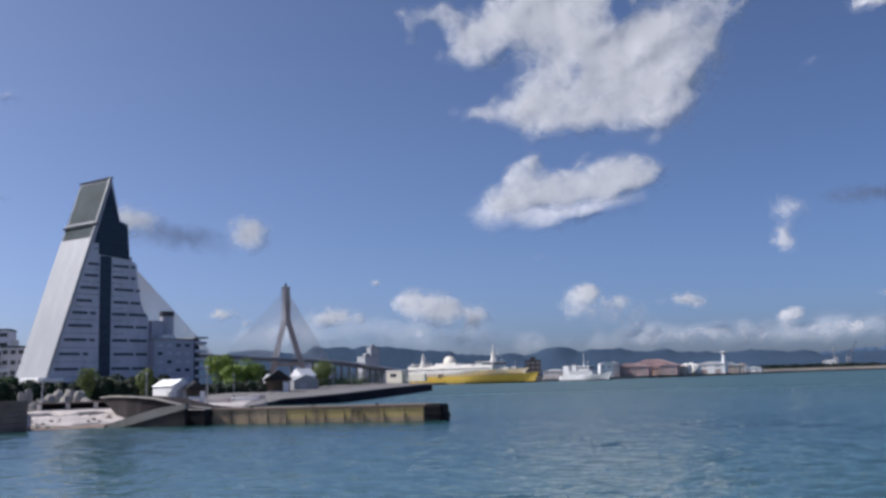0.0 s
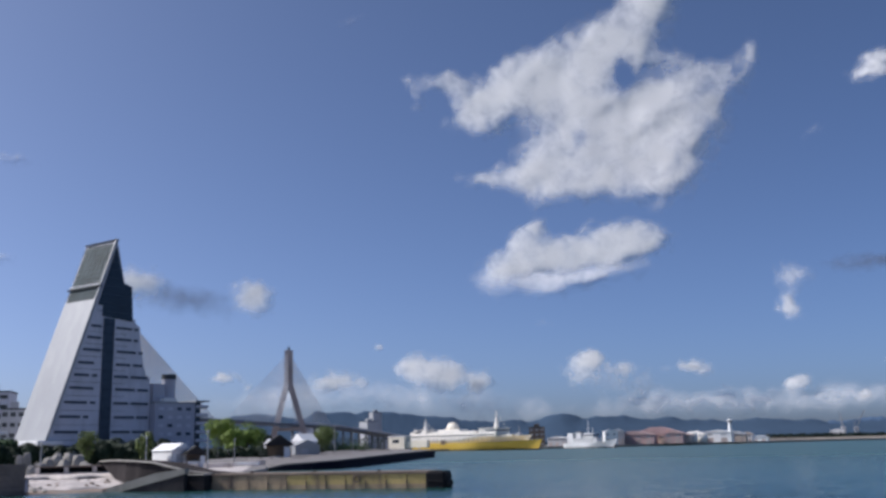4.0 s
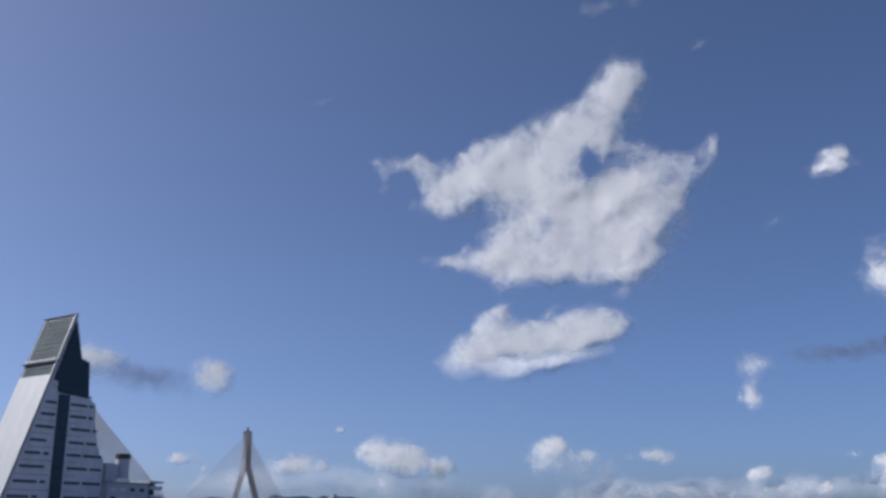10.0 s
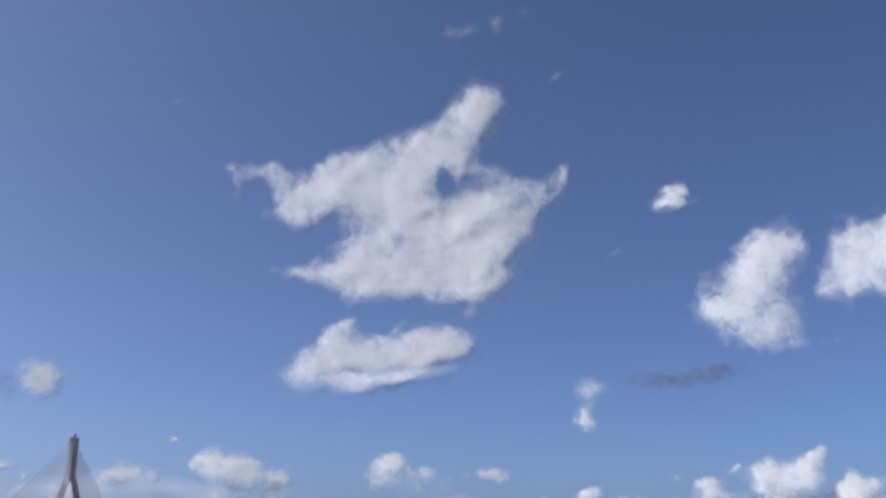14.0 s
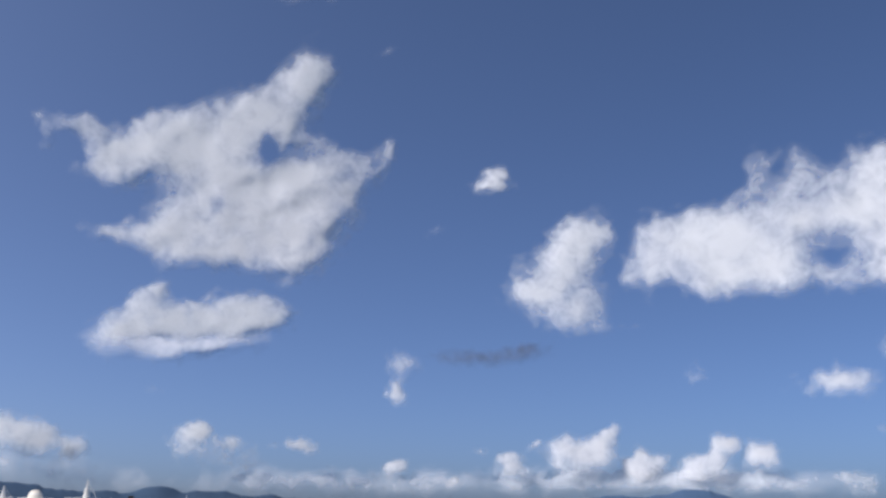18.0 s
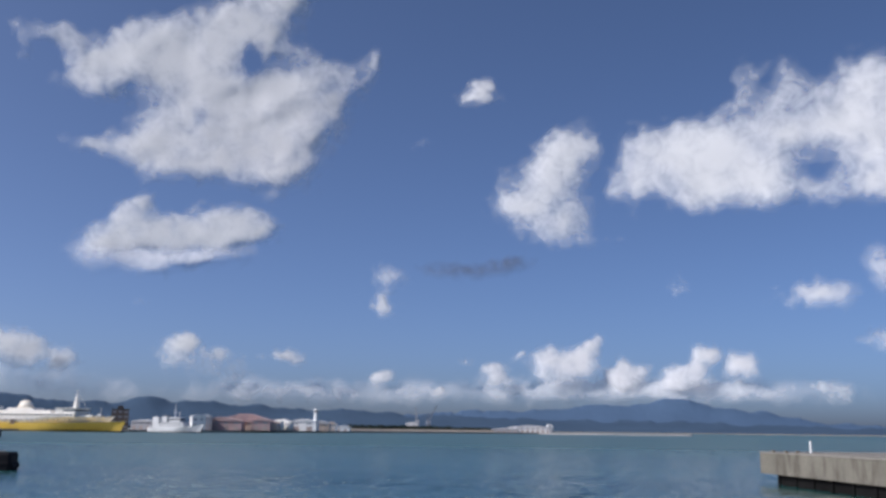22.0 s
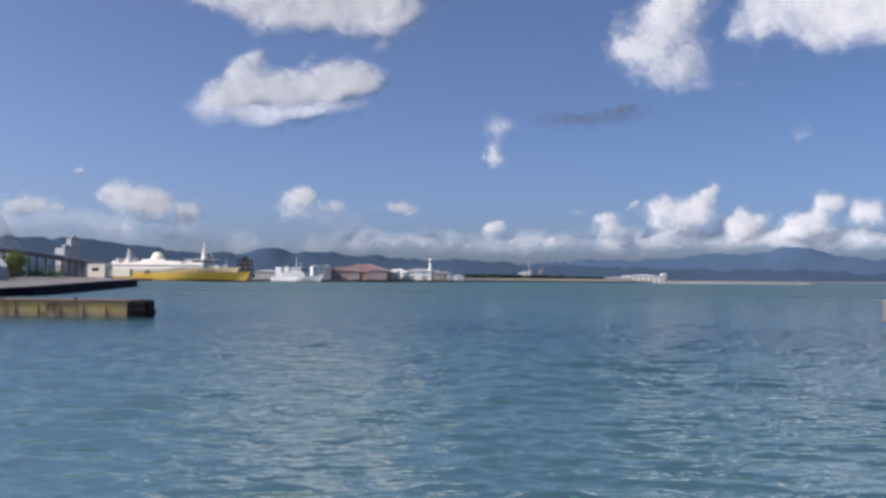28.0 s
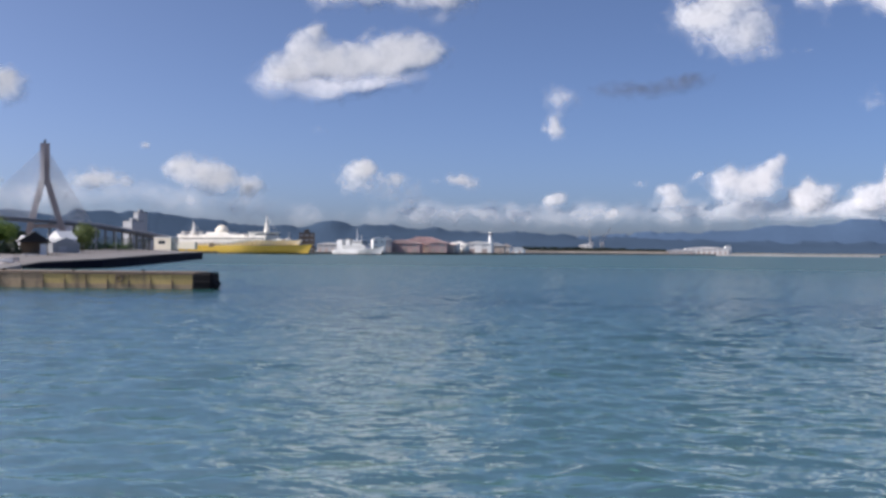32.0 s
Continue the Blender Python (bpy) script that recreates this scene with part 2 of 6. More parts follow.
def cloud_material(name, albedo, torn=1.0, fade_in=0.2, fade_full=1.4, relief=0.64, through=0.42):
    """Bright droplets: dense in the middle, torn into threads by two scales of noise where the cloud thins out."""
    m = bpy.data.materials.new(name)
    m.use_nodes = True
    n, l = m.node_tree.nodes, m.node_tree.links
    n.remove(n["Principled BSDF"])
    white, thin, clear = n.new("ShaderNodeBsdfDiffuse"), n.new("ShaderNodeBsdfTranslucent"), n.new("ShaderNodeBsdfTransparent")
    white.inputs[0].default_value = thin.inputs[0].default_value = (*albedo, 1)
    body, mix = n.new("ShaderNodeMixShader"), n.new("ShaderNodeMixShader")
    body.inputs[0].default_value = through
    l.new(white.outputs[0], body.inputs[1]), l.new(thin.outputs[0], body.inputs[2])
    cover, place = n.new("ShaderNodeAttribute"), n.new("ShaderNodeAttribute")
    cover.attribute_name, place.attribute_name = "cover", "place"
    core = n.new("ShaderNodeMath")
    core.operation, core.inputs[1].default_value = "MULTIPLY", 1.28
    l.new(cover.outputs["Fac"], core.inputs[0])
    total = core.outputs[0]
    billow = None
    for size, detail, amount, warp in ((0.5, 7, 1.0, 0.7), (0.2, 3, 0.8, 0.3), (1.7, 5, 0.3, 0.5)):
        nz = n.new("ShaderNodeTexNoise")
        nz.inputs["Scale"].default_value, nz.inputs["Detail"].default_value = size, detail
        nz.inputs["Roughness"].default_value, nz.inputs["Distortion"].default_value = 0.56, warp
        l.new(place.outputs["Vector"], nz.inputs["Vector"])
        billow = billow or nz
        less, add = n.new("ShaderNodeMath"), n.new("ShaderNodeMath")
        less.operation, less.inputs[1].default_value = "SUBTRACT", 0.5
        add.operation, add.inputs[1].default_value = "MULTIPLY_ADD", amount * torn
        l.new(nz.outputs[0], less.inputs[0]), l.new(less.outputs[0], add.inputs[0]), l.new(total, add.inputs[2])
        total = add.outputs[0]
    fade = n.new("ShaderNodeMapRange")
    fade.interpolation_type = "SMOOTHSTEP"
    fade.inputs[1].default_value, fade.inputs[2].default_value = fade_in, fade_full
    l.new(total, fade.inputs[0])
    # nothing is left where there is no cloud at all
    rim, share = n.new("ShaderNodeMapRange"), n.new("ShaderNodeMath")
    rim.inputs[1].default_value, rim.inputs[2].default_value = 0.03, 0.2
    share.operation = "MULTIPLY"
    l.new(cover.outputs["Fac"], rim.inputs[0]), l.new(rim.outputs[0], share.inputs[0]), l.new(fade.outputs[0], share.inputs[1])
    l.new(share.outputs[0], mix.inputs[0])
    # light is scattered inside, so that the surface answers to it softly, most of all from above
    bump, geo, soft, unit = n.new("ShaderNodeBump"), n.new("ShaderNodeVectorMath"), n.new("ShaderNodeVectorMath"), n.new("ShaderNodeVectorMath")
    bump.inputs["Strength"].default_value, bump.inputs["Distance"].default_value = 0.12, 14.0
    l.new(billow.outputs[0], bump.inputs["Height"])
    geo.operation, geo.inputs["Scale"].default_value = "SCALE", relief
    soft.operation, soft.inputs[1].default_value = "ADD", (0.0, 0.0, 0.36)
    unit.operation = "NORMALIZE"
    l.new(bump.outputs[0], geo.inputs[0]), l.new(geo.outputs[0], soft.inputs[0]), l.new(soft.outputs[0], unit.inputs[0])
    l.new(unit.outputs[0], white.inputs["Normal"]), l.new(unit.outputs[0], thin.inputs["Normal"])
    l.new(clear.outputs[0], mix.inputs[1]), l.new(body.outputs[0], mix.inputs[2])
    l.new(mix.outputs[0], n["Material Output"].inputs[0])
    return m


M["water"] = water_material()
M["cloud_white"] = cloud_material("cloud_white", (0.79, 0.79, 0.80))
# low albedo stands in for cloud that lies in shadow
M["cloud_shadow"] = cloud_material("cloud_shadow", (0.13, 0.15, 0.21), 0.4, 0.08, 1.2)
# its banks also lay the pale horizon haze over the low sky
M["cloud_haze"] = cloud_material("cloud_haze", (0.7, 0.71, 0.73), 0.7, 0.04, 1.45, 0.12, 0.05)


# ---- building helpers ----
def polar(az, d, z=0.0):
    """The place at a heading to the right of straight ahead, a distance from the eye over ground, and a height."""
    return Vector((d * math.sin(radians(az)), d * math.cos(radians(az)), z))


def link(name, bm, mat, parent=None, label="", smooth=False):
    me = bpy.data.meshes.new(name)
    bm.normal_update()
    bm.to_mesh(me)
    bm.free()
    for m in mat if isinstance(mat, (list, tuple)) else [mat]:
        me.materials.append(M[m])
    if smooth:
        me.polygons.foreach_set("use_smooth", [True] * len(me.polygons))
    ob = new(name, me)
    ob.parent = parent
    if label:
        ob["label"] = label
    return ob


def part(name, bm, mat, parent, label="", smooth=False):
    return link(name, bm, mat, parent, label, smooth)


def thing(name, place, turn, label, category, group=""):
    ob = new(name)
    ob.matrix_world = pose(*place, 0, 0, turn)
    return tagged(ob, label, category, group)


def box(bm, lo, hi, bevel=0.0):
    """A block between two corners."""
    m = Matrix.Translation([(a + b) / 2 for a, b in zip(lo, hi)]) @ Matrix.Diagonal([max(abs(b - a), 1e-4) for a, b in zip(lo, hi)] + [1])
    made = bmesh.ops.create_cube(bm, size=1, matrix=m)
    if bevel:
        edges = list({e for v in made["verts"] for e in v.link_edges})
        bmesh.ops.bevel(bm, geom=edges, offset=bevel, segments=1, affect="EDGES")
    return bm


def beam(bm, a, b, w, h=None):
    """A straight bar from a to b."""
    a, b = Vector(a), Vector(b)
    q = (b - a).to_track_quat("Z", "Y").to_matrix().to_4x4()
    m = Matrix.Translation((a + b) / 2) @ q @ Matrix.Diagonal((w, h or w, (b - a).length, 1))
    bmesh.ops.create_cube(bm, size=1, matrix=m)
    return bm


def rod(bm, a, b, r1, r2=None, seg=8):
    """A round bar from a to b, tapering."""
    a, b = Vector(a), Vector(b)
    q = (b - a).to_track_quat("Z", "Y").to_matrix().to_4x4()
    bmesh.ops.create_cone(bm, cap_ends=True, segments=seg, radius1=r1, radius2=r1 if r2 is None else r2,
                          depth=(b - a).length, matrix=Matrix.Translation((a + b) / 2) @ q)
    return bm


def slab(bm, outline, z0, z1):
    """An upright prism on an outline in plan."""
    lo, hi = [bm.verts.new((x, y, z0)) for x, y in outline], [bm.verts.new((x, y, z1)) for x, y in outline]
    n = len(outline)
    bm.faces.new(hi), bm.faces.new(lo[::-1])
    for i in range(n):
        bm.faces.new((lo[i], lo[(i + 1) % n], hi[(i + 1) % n], hi[i]))
    bmesh.ops.recalc_face_normals(bm, faces=bm.faces)
    return bm


def profile(bm, outline, y0, y1):
    """A prism on an outline in x and z, from y0 to y1."""
    a, b = [bm.verts.new((x, y0, z)) for x, z in outline], [bm.verts.new((x, y1, z)) for x, z in outline]
    n = len(outline)
    bm.faces.new(a), bm.faces.new(b[::-1])
    for i in range(n):
        bm.faces.new((a[i], a[(i + 1) % n], b[(i + 1) % n], b[i]))
    bmesh.ops.recalc_face_normals(bm, faces=bm.faces)
    return bm


def lattice_noise(seed):
    """Smooth random fields over the plane, in octaves."""
    table = np.random.RandomState(seed).rand(256, 256)

    def field(x, y):
        xi, yi = np.floor(x).astype(int), np.floor(y).astype(int)
        u, v = x - xi, y - yi
        u, v = u * u * u * (u * (6 * u - 15) + 10), v * v * v * (v * (6 * v - 15) + 10)
        a, b = table[xi % 256, yi % 256], table[(xi + 1) % 256, yi % 256]
        c, d = table[xi % 256, (yi + 1) % 256], table[(xi + 1) % 256, (yi + 1) % 256]
        return (a * (1 - u) + b * u) * (1 - v) + (c * (1 - u) + d * u) * v

    def fbm(x, y, octaves=5, gain=0.5):
        total, amp, norm = 0.0, 1.0, 0.0
        for k in range(octaves):
            total = total + amp * field(x * 2 ** k + 17.3 * k, y * 2 ** k + 5.1 * k)
            norm, amp = norm + amp, amp * gain
        return total / norm

    return field, fbm


def mesh_of(name, verts, faces, mat, smooth=True):
    me = bpy.data.meshes.new(name)
    me.vertices.add(len(verts))
    me.vertices.foreach_set("co", np.asarray(verts, dtype=np.float32).ravel())
    faces = np.asarray(faces, dtype=np.int32)
    k = faces.shape[1]
    me.loops.add(faces.size)
    me.loops.foreach_set("vertex_index", faces.ravel())
    me.polygons.add(len(faces))
    me.polygons.foreach_set("loop_start", np.arange(0, faces.size, k, dtype=np.int32))
    me.polygons.foreach_set("loop_total", np.full(len(faces), k, dtype=np.int32))
    me.polygons.foreach_set("use_smooth", np.full(len(faces), smooth))
    me.materials.append(M[mat])
    me.update(calc_edges=True)
    me.validate()
    return me


# ---- sea ----
def build_sea():
    """Wind ripples: many small wave trains that run towards the quay, each as far out as the mesh can carry it."""
    rng = np.random.RandomState(5)
    _, fbm = lattice_noise(11)
    rings = np.concatenate([[1.0, 4.0], 8.0 * 1.0055 ** np.arange(1200)])
    rings = np.concatenate([rings[rings < 5200], [5200.0, 9000.0]])
    angles = np.radians(np.concatenate([np.arange(-46, 38, 0.2), np.arange(38, 314, 6.0)]))
    r, a = np.meshgrid(rings, angles, indexing="ij")
    x, y = r * np.sin(a), r * np.cos(a)
    gusts = 0.55 + 0.9 * fbm(x / 9.0 + 60, y / 14.0 + 60, 2)
    z = np.zeros_like(x)
    for k in range(44):
        length = 0.32 * 8 ** rng.rand()
        heading = rng.normal(0.1, 0.55)
        slope = WAVE_SLOPE
        keep = np.clip(1.7 - r * 0.0055 * 4.0 / length, 0, 1)
        phase = (x * math.sin(heading) + y * math.cos(heading)) * math.tau / length
        wob = 2.2 * fbm(x / (length * 5) + 13 * k % 90, y / (length * 5) + 7 * k % 90, 1)
        z += keep * slope * length / math.tau * np.sin(phase + wob * math.pi + rng.rand() * 6.3)
    z *= gusts
    z[r > 4000] = 0
    n, k = r.shape
    idx = np.arange(n * k).reshape(n, k)
    nxt = np.roll(idx, -1, axis=1)
    faces = np.stack([idx[:-1], idx[1:], nxt[1:], nxt[:-1]], -1).reshape(-1, 4)
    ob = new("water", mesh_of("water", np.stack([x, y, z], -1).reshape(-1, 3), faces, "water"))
    tagged(ob, "blue-green harbour water with small wind ripples", "water", kind="structure")


WAVE_SLOPE = 0.038

build_sea()

# ---- clouds: heading, elevation, white, shadow-dark or haze, billows, puffs (place, radii in hundredths of the distance, turn, thickness) ----
CLOUDS = []
CLOUDS.append(("big_cloud", -6.83, 20.06, 0, [
    ("tower", [
        (4.75, 6.38, 4.67, 2.22, 55, 1), (6.86, 8.74, 2.45, 1.87, 50, 1), (8.51, 8.61, 1.17, 2.45, -12, 0.8), (6.09, 10.03, 1.75, 0.76, 40, 0.75),
        (9.22, 9.67, 0.82, 1.17, -30, 0.7), (1.27, 6.47, 0.64, 1.28, -5, 0.95), (3.13, 4.23, 3.03, 2.45, 40, 1), (0.03, 4.46, 1.75, 1.17, 20, 0.9),
    ]),
    ("body", [
        (-2.68, 1.78, 6.71, 2.57, 15, 1), (0.21, 2.45, 2.68, 2.92, 0, 1), (-5.8, 2.57, 3.21, 1.75, 22, 1), (-8.24, 0.59, 2.8, 1.4, 22, 0.95),
        (-10.64, -0.3, 1.4, 0.93, 25, 0.8), (-1.94, -0.56, 4.55, 2.1, 0, 1), (3.99, -1.12, 4.37, 1.75, 0, 0.95), (1.38, -2.5, 5.37, 1.75, 0, 0.9),
        (7.08, -1.14, 3.21, 2.1, 10, 0.9), (-8.65, 3.52, 1.52, 0.52, 38, 0.6), (3.56, 1.65, 0.93, 1.63, -15, -0.85), (6.36, 1.46, 1.98, 0.82, 0, -0.35),
    ]),
    ("curl", [
        (-15.48, 2.59, 2.45, 0.87, 3, 0.75), (-13.33, 1.86, 1.4, 1.17, -20, 0.6), (-17.38, 1.07, 0.99, 1.98, -12, 0.6), (-12.52, -0.3, 0.82, 2.1, 8, 0.75),
        (-11.24, -2.43, 2.68, 1.05, -4, 0.65), (-8.95, -1.46, 1.75, 1.05, 20, 0.7), (-14.17, -1.84, 0.82, 0.82, 0, 0.45),
    ]),
    ("arm", [
        (11.61, 1.33, 3.38, 1.4, 10, 0.62), (10.66, -1.65, 3.03, 2.1, 0, 0.5), (14.18, -0.08, 2.1, 1.4, 40, 0.6), (16.08, 2.7, 0.7, 2.1, -14, 0.8),
        (16.63, 1.43, 1.05, 0.82, 0, 0.5), (12.72, -3.93, 1.4, 2.33, 10, 0.45), (9.78, -5.46, 2.33, 1.98, 0, 0.5), (7.82, -3.29, 2.92, 2.1, 0, 0.6),
        (7.26, 2.98, 3.15, 0.58, -8, 0.5), (9.49, 3.22, 1.28, 1.05, -40, 0.4),
    ]),
    ("base", [
        (3.44, -6.82, 6.53, 2.92, 0, 1), (-2.81, -5.9, 3.97, 2.1, 12, 0.95), (-5.89, -7.13, 3.03, 1.4, 18, 0.95), (-10.39, -7.83, 3.5, 0.87, -4, 0.85),
        (-1.24, -9.01, 6.42, 1.4, 0, 1), (6.17, -8.82, 3.27, 2.33, 0, 0.65), (-3.35, -10.54, 3.5, 0.82, 4, 0.75), (3.56, -4.18, 4.78, 1.52, 0, 0.9),
        (8.71, -8.38, 2.22, 2.22, 0, 0.5), (7.22, -10.49, 3.62, 1.28, 0, 0.4), (-0.43, -4.41, 1.98, 0.58, 18, -0.3), (-2.79, -5.55, 0.58, 0.47, 0, -0.3),
    ]),
]))
CLOUDS.append(("flat_cloud", -8.21, 11.18, 0, [
    ("head", [
        (-4.43, 1.53, 1.98, 0.99, 42, 0.8), (-3.7, 2.37, 0.93, 0.7, 0, 0.75), (-6.22, 0.32, 1.4, 0.76, 35, 0.7), (-7.78, -0.56, 2.1, 0.93, 0, 0.35),
        (1.47, 2.11, 0.82, 0.47, 0, 0.3),
    ]),
    ("body", [
        (4.49, -0.31, 4.67, 1.87, 6, 1), (6.07, 0.89, 2.1, 1.63, 0, 1), (0.75, -1.09, 4.67, 1.52, 4, 1), (-1.01, 0.47, 1.52, 0.87, 10, 0.9),
        (1.39, 0.44, 1.28, 0.76, 0, 0.85), (3.59, 1.1, 1.17, 0.82, 20, 0.85), (-3.58, -1.52, 4.08, 1.11, 8, 0.95), (-4.09, -0.11, 2.22, 1.17, 20, 0.75),
        (-6.49, -1.99, 2.45, 0.93, 10, 0.8), (7.62, 0.2, 1.4, 1.05, 0, 0.85),
    ]),
]))
CLOUDS.append(("leaning_cloud", 13.98, 13.66, 0, [
    ("head", [
        (-0.55, 2.27, 4.96, 2.22, 44, 0.95), (2.61, 5.01, 2.33, 0.7, -6, 0.9), (1.04, 4.11, 2.33, 1.75, 40, 0.9), (4.66, 3.93, 0.76, 1.63, 18, 0.55),
        (3.71, 2.21, 1.05, 0.82, 0, 0.4), (-5.32, 1.76, 0.7, 1.52, -12, 0.5), (-4.99, -0.35, 1.52, 0.82, 20, 0.4),
    ]),
    ("tail", [
        (-0.04, -2.73, 3.03, 1.4, 0, 0.62), (-2.32, -0.61, 2.57, 1.28, 20, 0.8), (1.56, 0.15, 2.33, 1.98, 0, 0.45), (1.81, -2.57, 2.33, 1.52, 0, 0.42),
        (2.34, -5.06, 3.38, 0.76, 8, 0.6), (-0.81, -4.28, 2.57, 1.05, 0, 0.5), (5.21, -4.74, 1.4, 0.41, 8, 0.55), (2.97, -1.71, 1.52, 1.4, 0, 0.4),
    ]),
]))
CLOUDS.append(("wide_cloud", 27.12, 16.3, 0, [
    ("heap", [
        (-12.84, -0.65, 3.03, 2.1, 38, 0.82), (-9.44, 0.8, 2.68, 1.75, 25, 0.82), (-8.35, -1.01, 3.5, 2.57, 0, 0.82), (-12.47, -3.34, 3.38, 1.98, 12, 0.74),
        (-13.09, 1.34, 1.05, 1.05, 0, 0.78), (-6.35, -0.14, 2.1, 1.75, 0, 0.74), (-4.96, 0.19, 1.05, 0.99, 0, 0.7), (-15.63, -3.94, 1.17, 1.63, -10, 0.6),
        (-14.63, -5.99, 0.7, 0.7, 0, 0.5),
    ]),
    ("middle", [
        (-5.13, -3.52, 4.9, 2.57, 0, 0.82), (-2.89, -2.45, 3.38, 2.22, 0, 0.78), (-6.89, -5.1, 3.97, 1.52, 0, 0.78), (-0.89, -4.38, 3.03, 2.45, 0, 0.66),
        (1.12, -5.63, 2.57, 1.4, 0, 0.53), (-4.9, -6.36, 3.62, 0.7, 0, 0.57), (-5.6, -1.11, 1.52, 1.28, 0, 0.74),
    ]),
    ("torn_top", [
        (-3.03, 5.85, 0.87, 2.22, -10, 0.57), (-4.52, 3.2, 2.1, 0.7, 30, 0.45), (-1.77, 7.06, 1.05, 0.47, 20, 0.45), (1.08, 5.54, 1.17, 2.22, -8, 0.5),
        (-0.34, 3.36, 2.68, 1.52, 25, 0.5), (2.86, 4.26, 1.75, 0.93, 10, 0.4), (-1.12, 1.32, 3.5, 1.4, 10, 0.5),
    ]),
    ("crest", [
        (2.52, 0.89, 5.37, 1.87, 14, 0.74), (6.22, 2.62, 3.5, 2.45, 42, 0.82), (8.27, 4.8, 2.45, 2.1, 30, 0.82), (10.18, 2.35, 3.38, 3.5, 0, 0.82),
        (13.59, 2.56, 3.5, 4.08, 0, 0.82), (7.54, -0.1, 4.55, 1.87, 0, 0.78), (11.67, -0.98, 4.08, 2.68, 0, 0.74),
    ]),
    ("corner", [
        (5.78, -5.06, 2.68, 1.17, 12, 0.82), (4.21, -5.83, 1.28, 0.93, 0, 0.7), (8.83, -4.52, 2.8, 2.1, 0, 0.7), (10.83, -6.16, 3.15, 1.4, 0, 0.7),
        (7.39, -2.25, 2.33, 1.05, 10, 0.6), (2.84, -3.32, 1.87, 0.93, 0, -0.35), (13.55, -5.28, 2.92, 2.33, 0, 0.66),
    ]),
]))
CLOUDS.append(("small_cloud", 9.78, 19.78, 0, [
    ("puff", [
        (-0.23, -0.81, 2.45, 0.76, -4, 0.8), (-0.35, 0.12, 1.28, 0.99, 20, 0.9), (0.34, 0.81, 0.76, 0.52, 20, 0.7),
    ]),
]))
# added thin layer: sky showing through imitates the flat cloud's shaded underside
CLOUDS.append(("under_cloud", -8.83, 9.37, 2, [
    ("puff", [
        (-1.7, 0.46, 5.54, 1.28, 0, 0.65), (2.98, 0.19, 2.68, 0.93, 3, 0.7), (-1.2, -1.17, 3.03, 0.82, 3, 0.6), (-5.98, 0.48, 2.45, 1.28, 8, 0.55),
        (6.3, 1, 3.03, 1.05, 0, 0.6), (-6.38, -1.01, 1.98, 0.93, 0, 0.35),
    ]),
]))
CLOUDS.append(("cumulus", 14.89, 3.75, 0, [
    ("puff", [
        (-2.6, 0.9, 1.17, 1.05, 30, 1), (-0.79, 0.54, 2.45, 0.99, 0, 0.95), (1.27, 1.08, 1.75, 0.87, 42, 0.95), (2.55, 2.4, 0.87, 0.47, 15, 0.95),
        (1.06, -0.49, 2.33, 0.76, 8, 0.95), (-2.05, -1.14, 1.75, 0.82, 0, 0.5), (-0.67, -2.45, 3.5, 1.17, 0, 0.4),
    ]),
]))
CLOUDS.append(("cumulus", 18.49, 2.94, 0, [
    ("puff", [
        (-0.95, 1.12, 1.05, 0.99, 20, 0.95), (0.73, 0.65, 1.28, 0.64, 20, 0.85), (-1.69, 0.46, 1.05, 0.7, 0, 0.8), (-0.42, -0.33, 1.52, 0.82, 0, 0.6),
        (1.66, 1.3, 0.52, 0.41, 20, 0.6), (-0.52, -1.32, 2.92, 0.82, 0, 0.35),
    ]),
]))
CLOUDS.append(("cumulus", 22.07, 3.32, 0, [
    ("puff", [
        (-1.81, -0.16, 1.4, 0.87, 10, 1), (-0.2, 0.57, 1.52, 0.82, 40, 1), (0.99, 1.73, 1.4, 0.93, 0, 1), (2.08, 1.71, 0.7, 0.52, 20, 0.9),
        (-2.12, -0.92, 1.75, 0.58, 0, 0.7), (0.4, -0.68, 2.33, 0.7, 0, 0.5), (-0.1, -1.75, 4.08, 0.93, 0, 0.35),
    ]),
]))
CLOUDS.append(("cumulus", 24.53, 3.27, 0, [
    ("puff", [
        (-0.53, 0.8, 1.28, 1.17, 20, 1), (0.53, 0.57, 1.17, 1.28, 0, 1), (0.29, -0.8, 2.33, 0.7, 0, 0.6),
    ]),
]))
CLOUDS.append(("cumulus", 12.02, 4.28, 0, [
    ("puff", [
        (0, 0, 1.28, 0.47, 32, 0.7),
    ]),
]))
CLOUDS.append(("cumulus", 8.89, 3.9, 0, [
    ("puff", [
        (0, 0, 1.4, 0.41, -8, 0.6),
    ]),
]))
CLOUDS.append(("cumulus", 11.48, 3.14, 0, [
    ("puff", [
        (-1.97, 0.86, 1.4, 0.52, 15, 0.8), (-1.29, -0.05, 1.17, 0.76, 0, 0.75), (-0.83, -1.08, 4.08, 0.82, 0, 0.5), (1.94, 1.07, 1.28, 0.7, 0, 0.5),
    ]),
]))
CLOUDS.append(("cumulus", -6.23, 3.5, 0, [
    ("puff", [
        (-1.86, 2.34, 1.17, 0.76, 0, 1), (-2.6, 1.75, 1.4, 0.7, 0, 0.7), (-3.45, 0.64, 1.98, 1.28, 0, 0.45), (1.14, 1, 2.1, 0.58, 0, 0.6),
        (0, -0.17, 4.08, 1.17, 0, 0.42), (3.48, -0.82, 1.63, 0.64, 0, 0.42), (2.34, -2.35, 4.08, 0.82, 0, 0.4),
    ]),
]))
CLOUDS.append(("cumulus", -2.11, 3.89, 0, [
    ("puff", [
        (0.46, 0.3, 1.52, 0.64, 0, 0.85), (1.98, -0.27, 1.4, 0.52, -15, 0.6), (-1.98, 0.09, 0.7, 0.47, 0, 0.35),
    ]),
]))
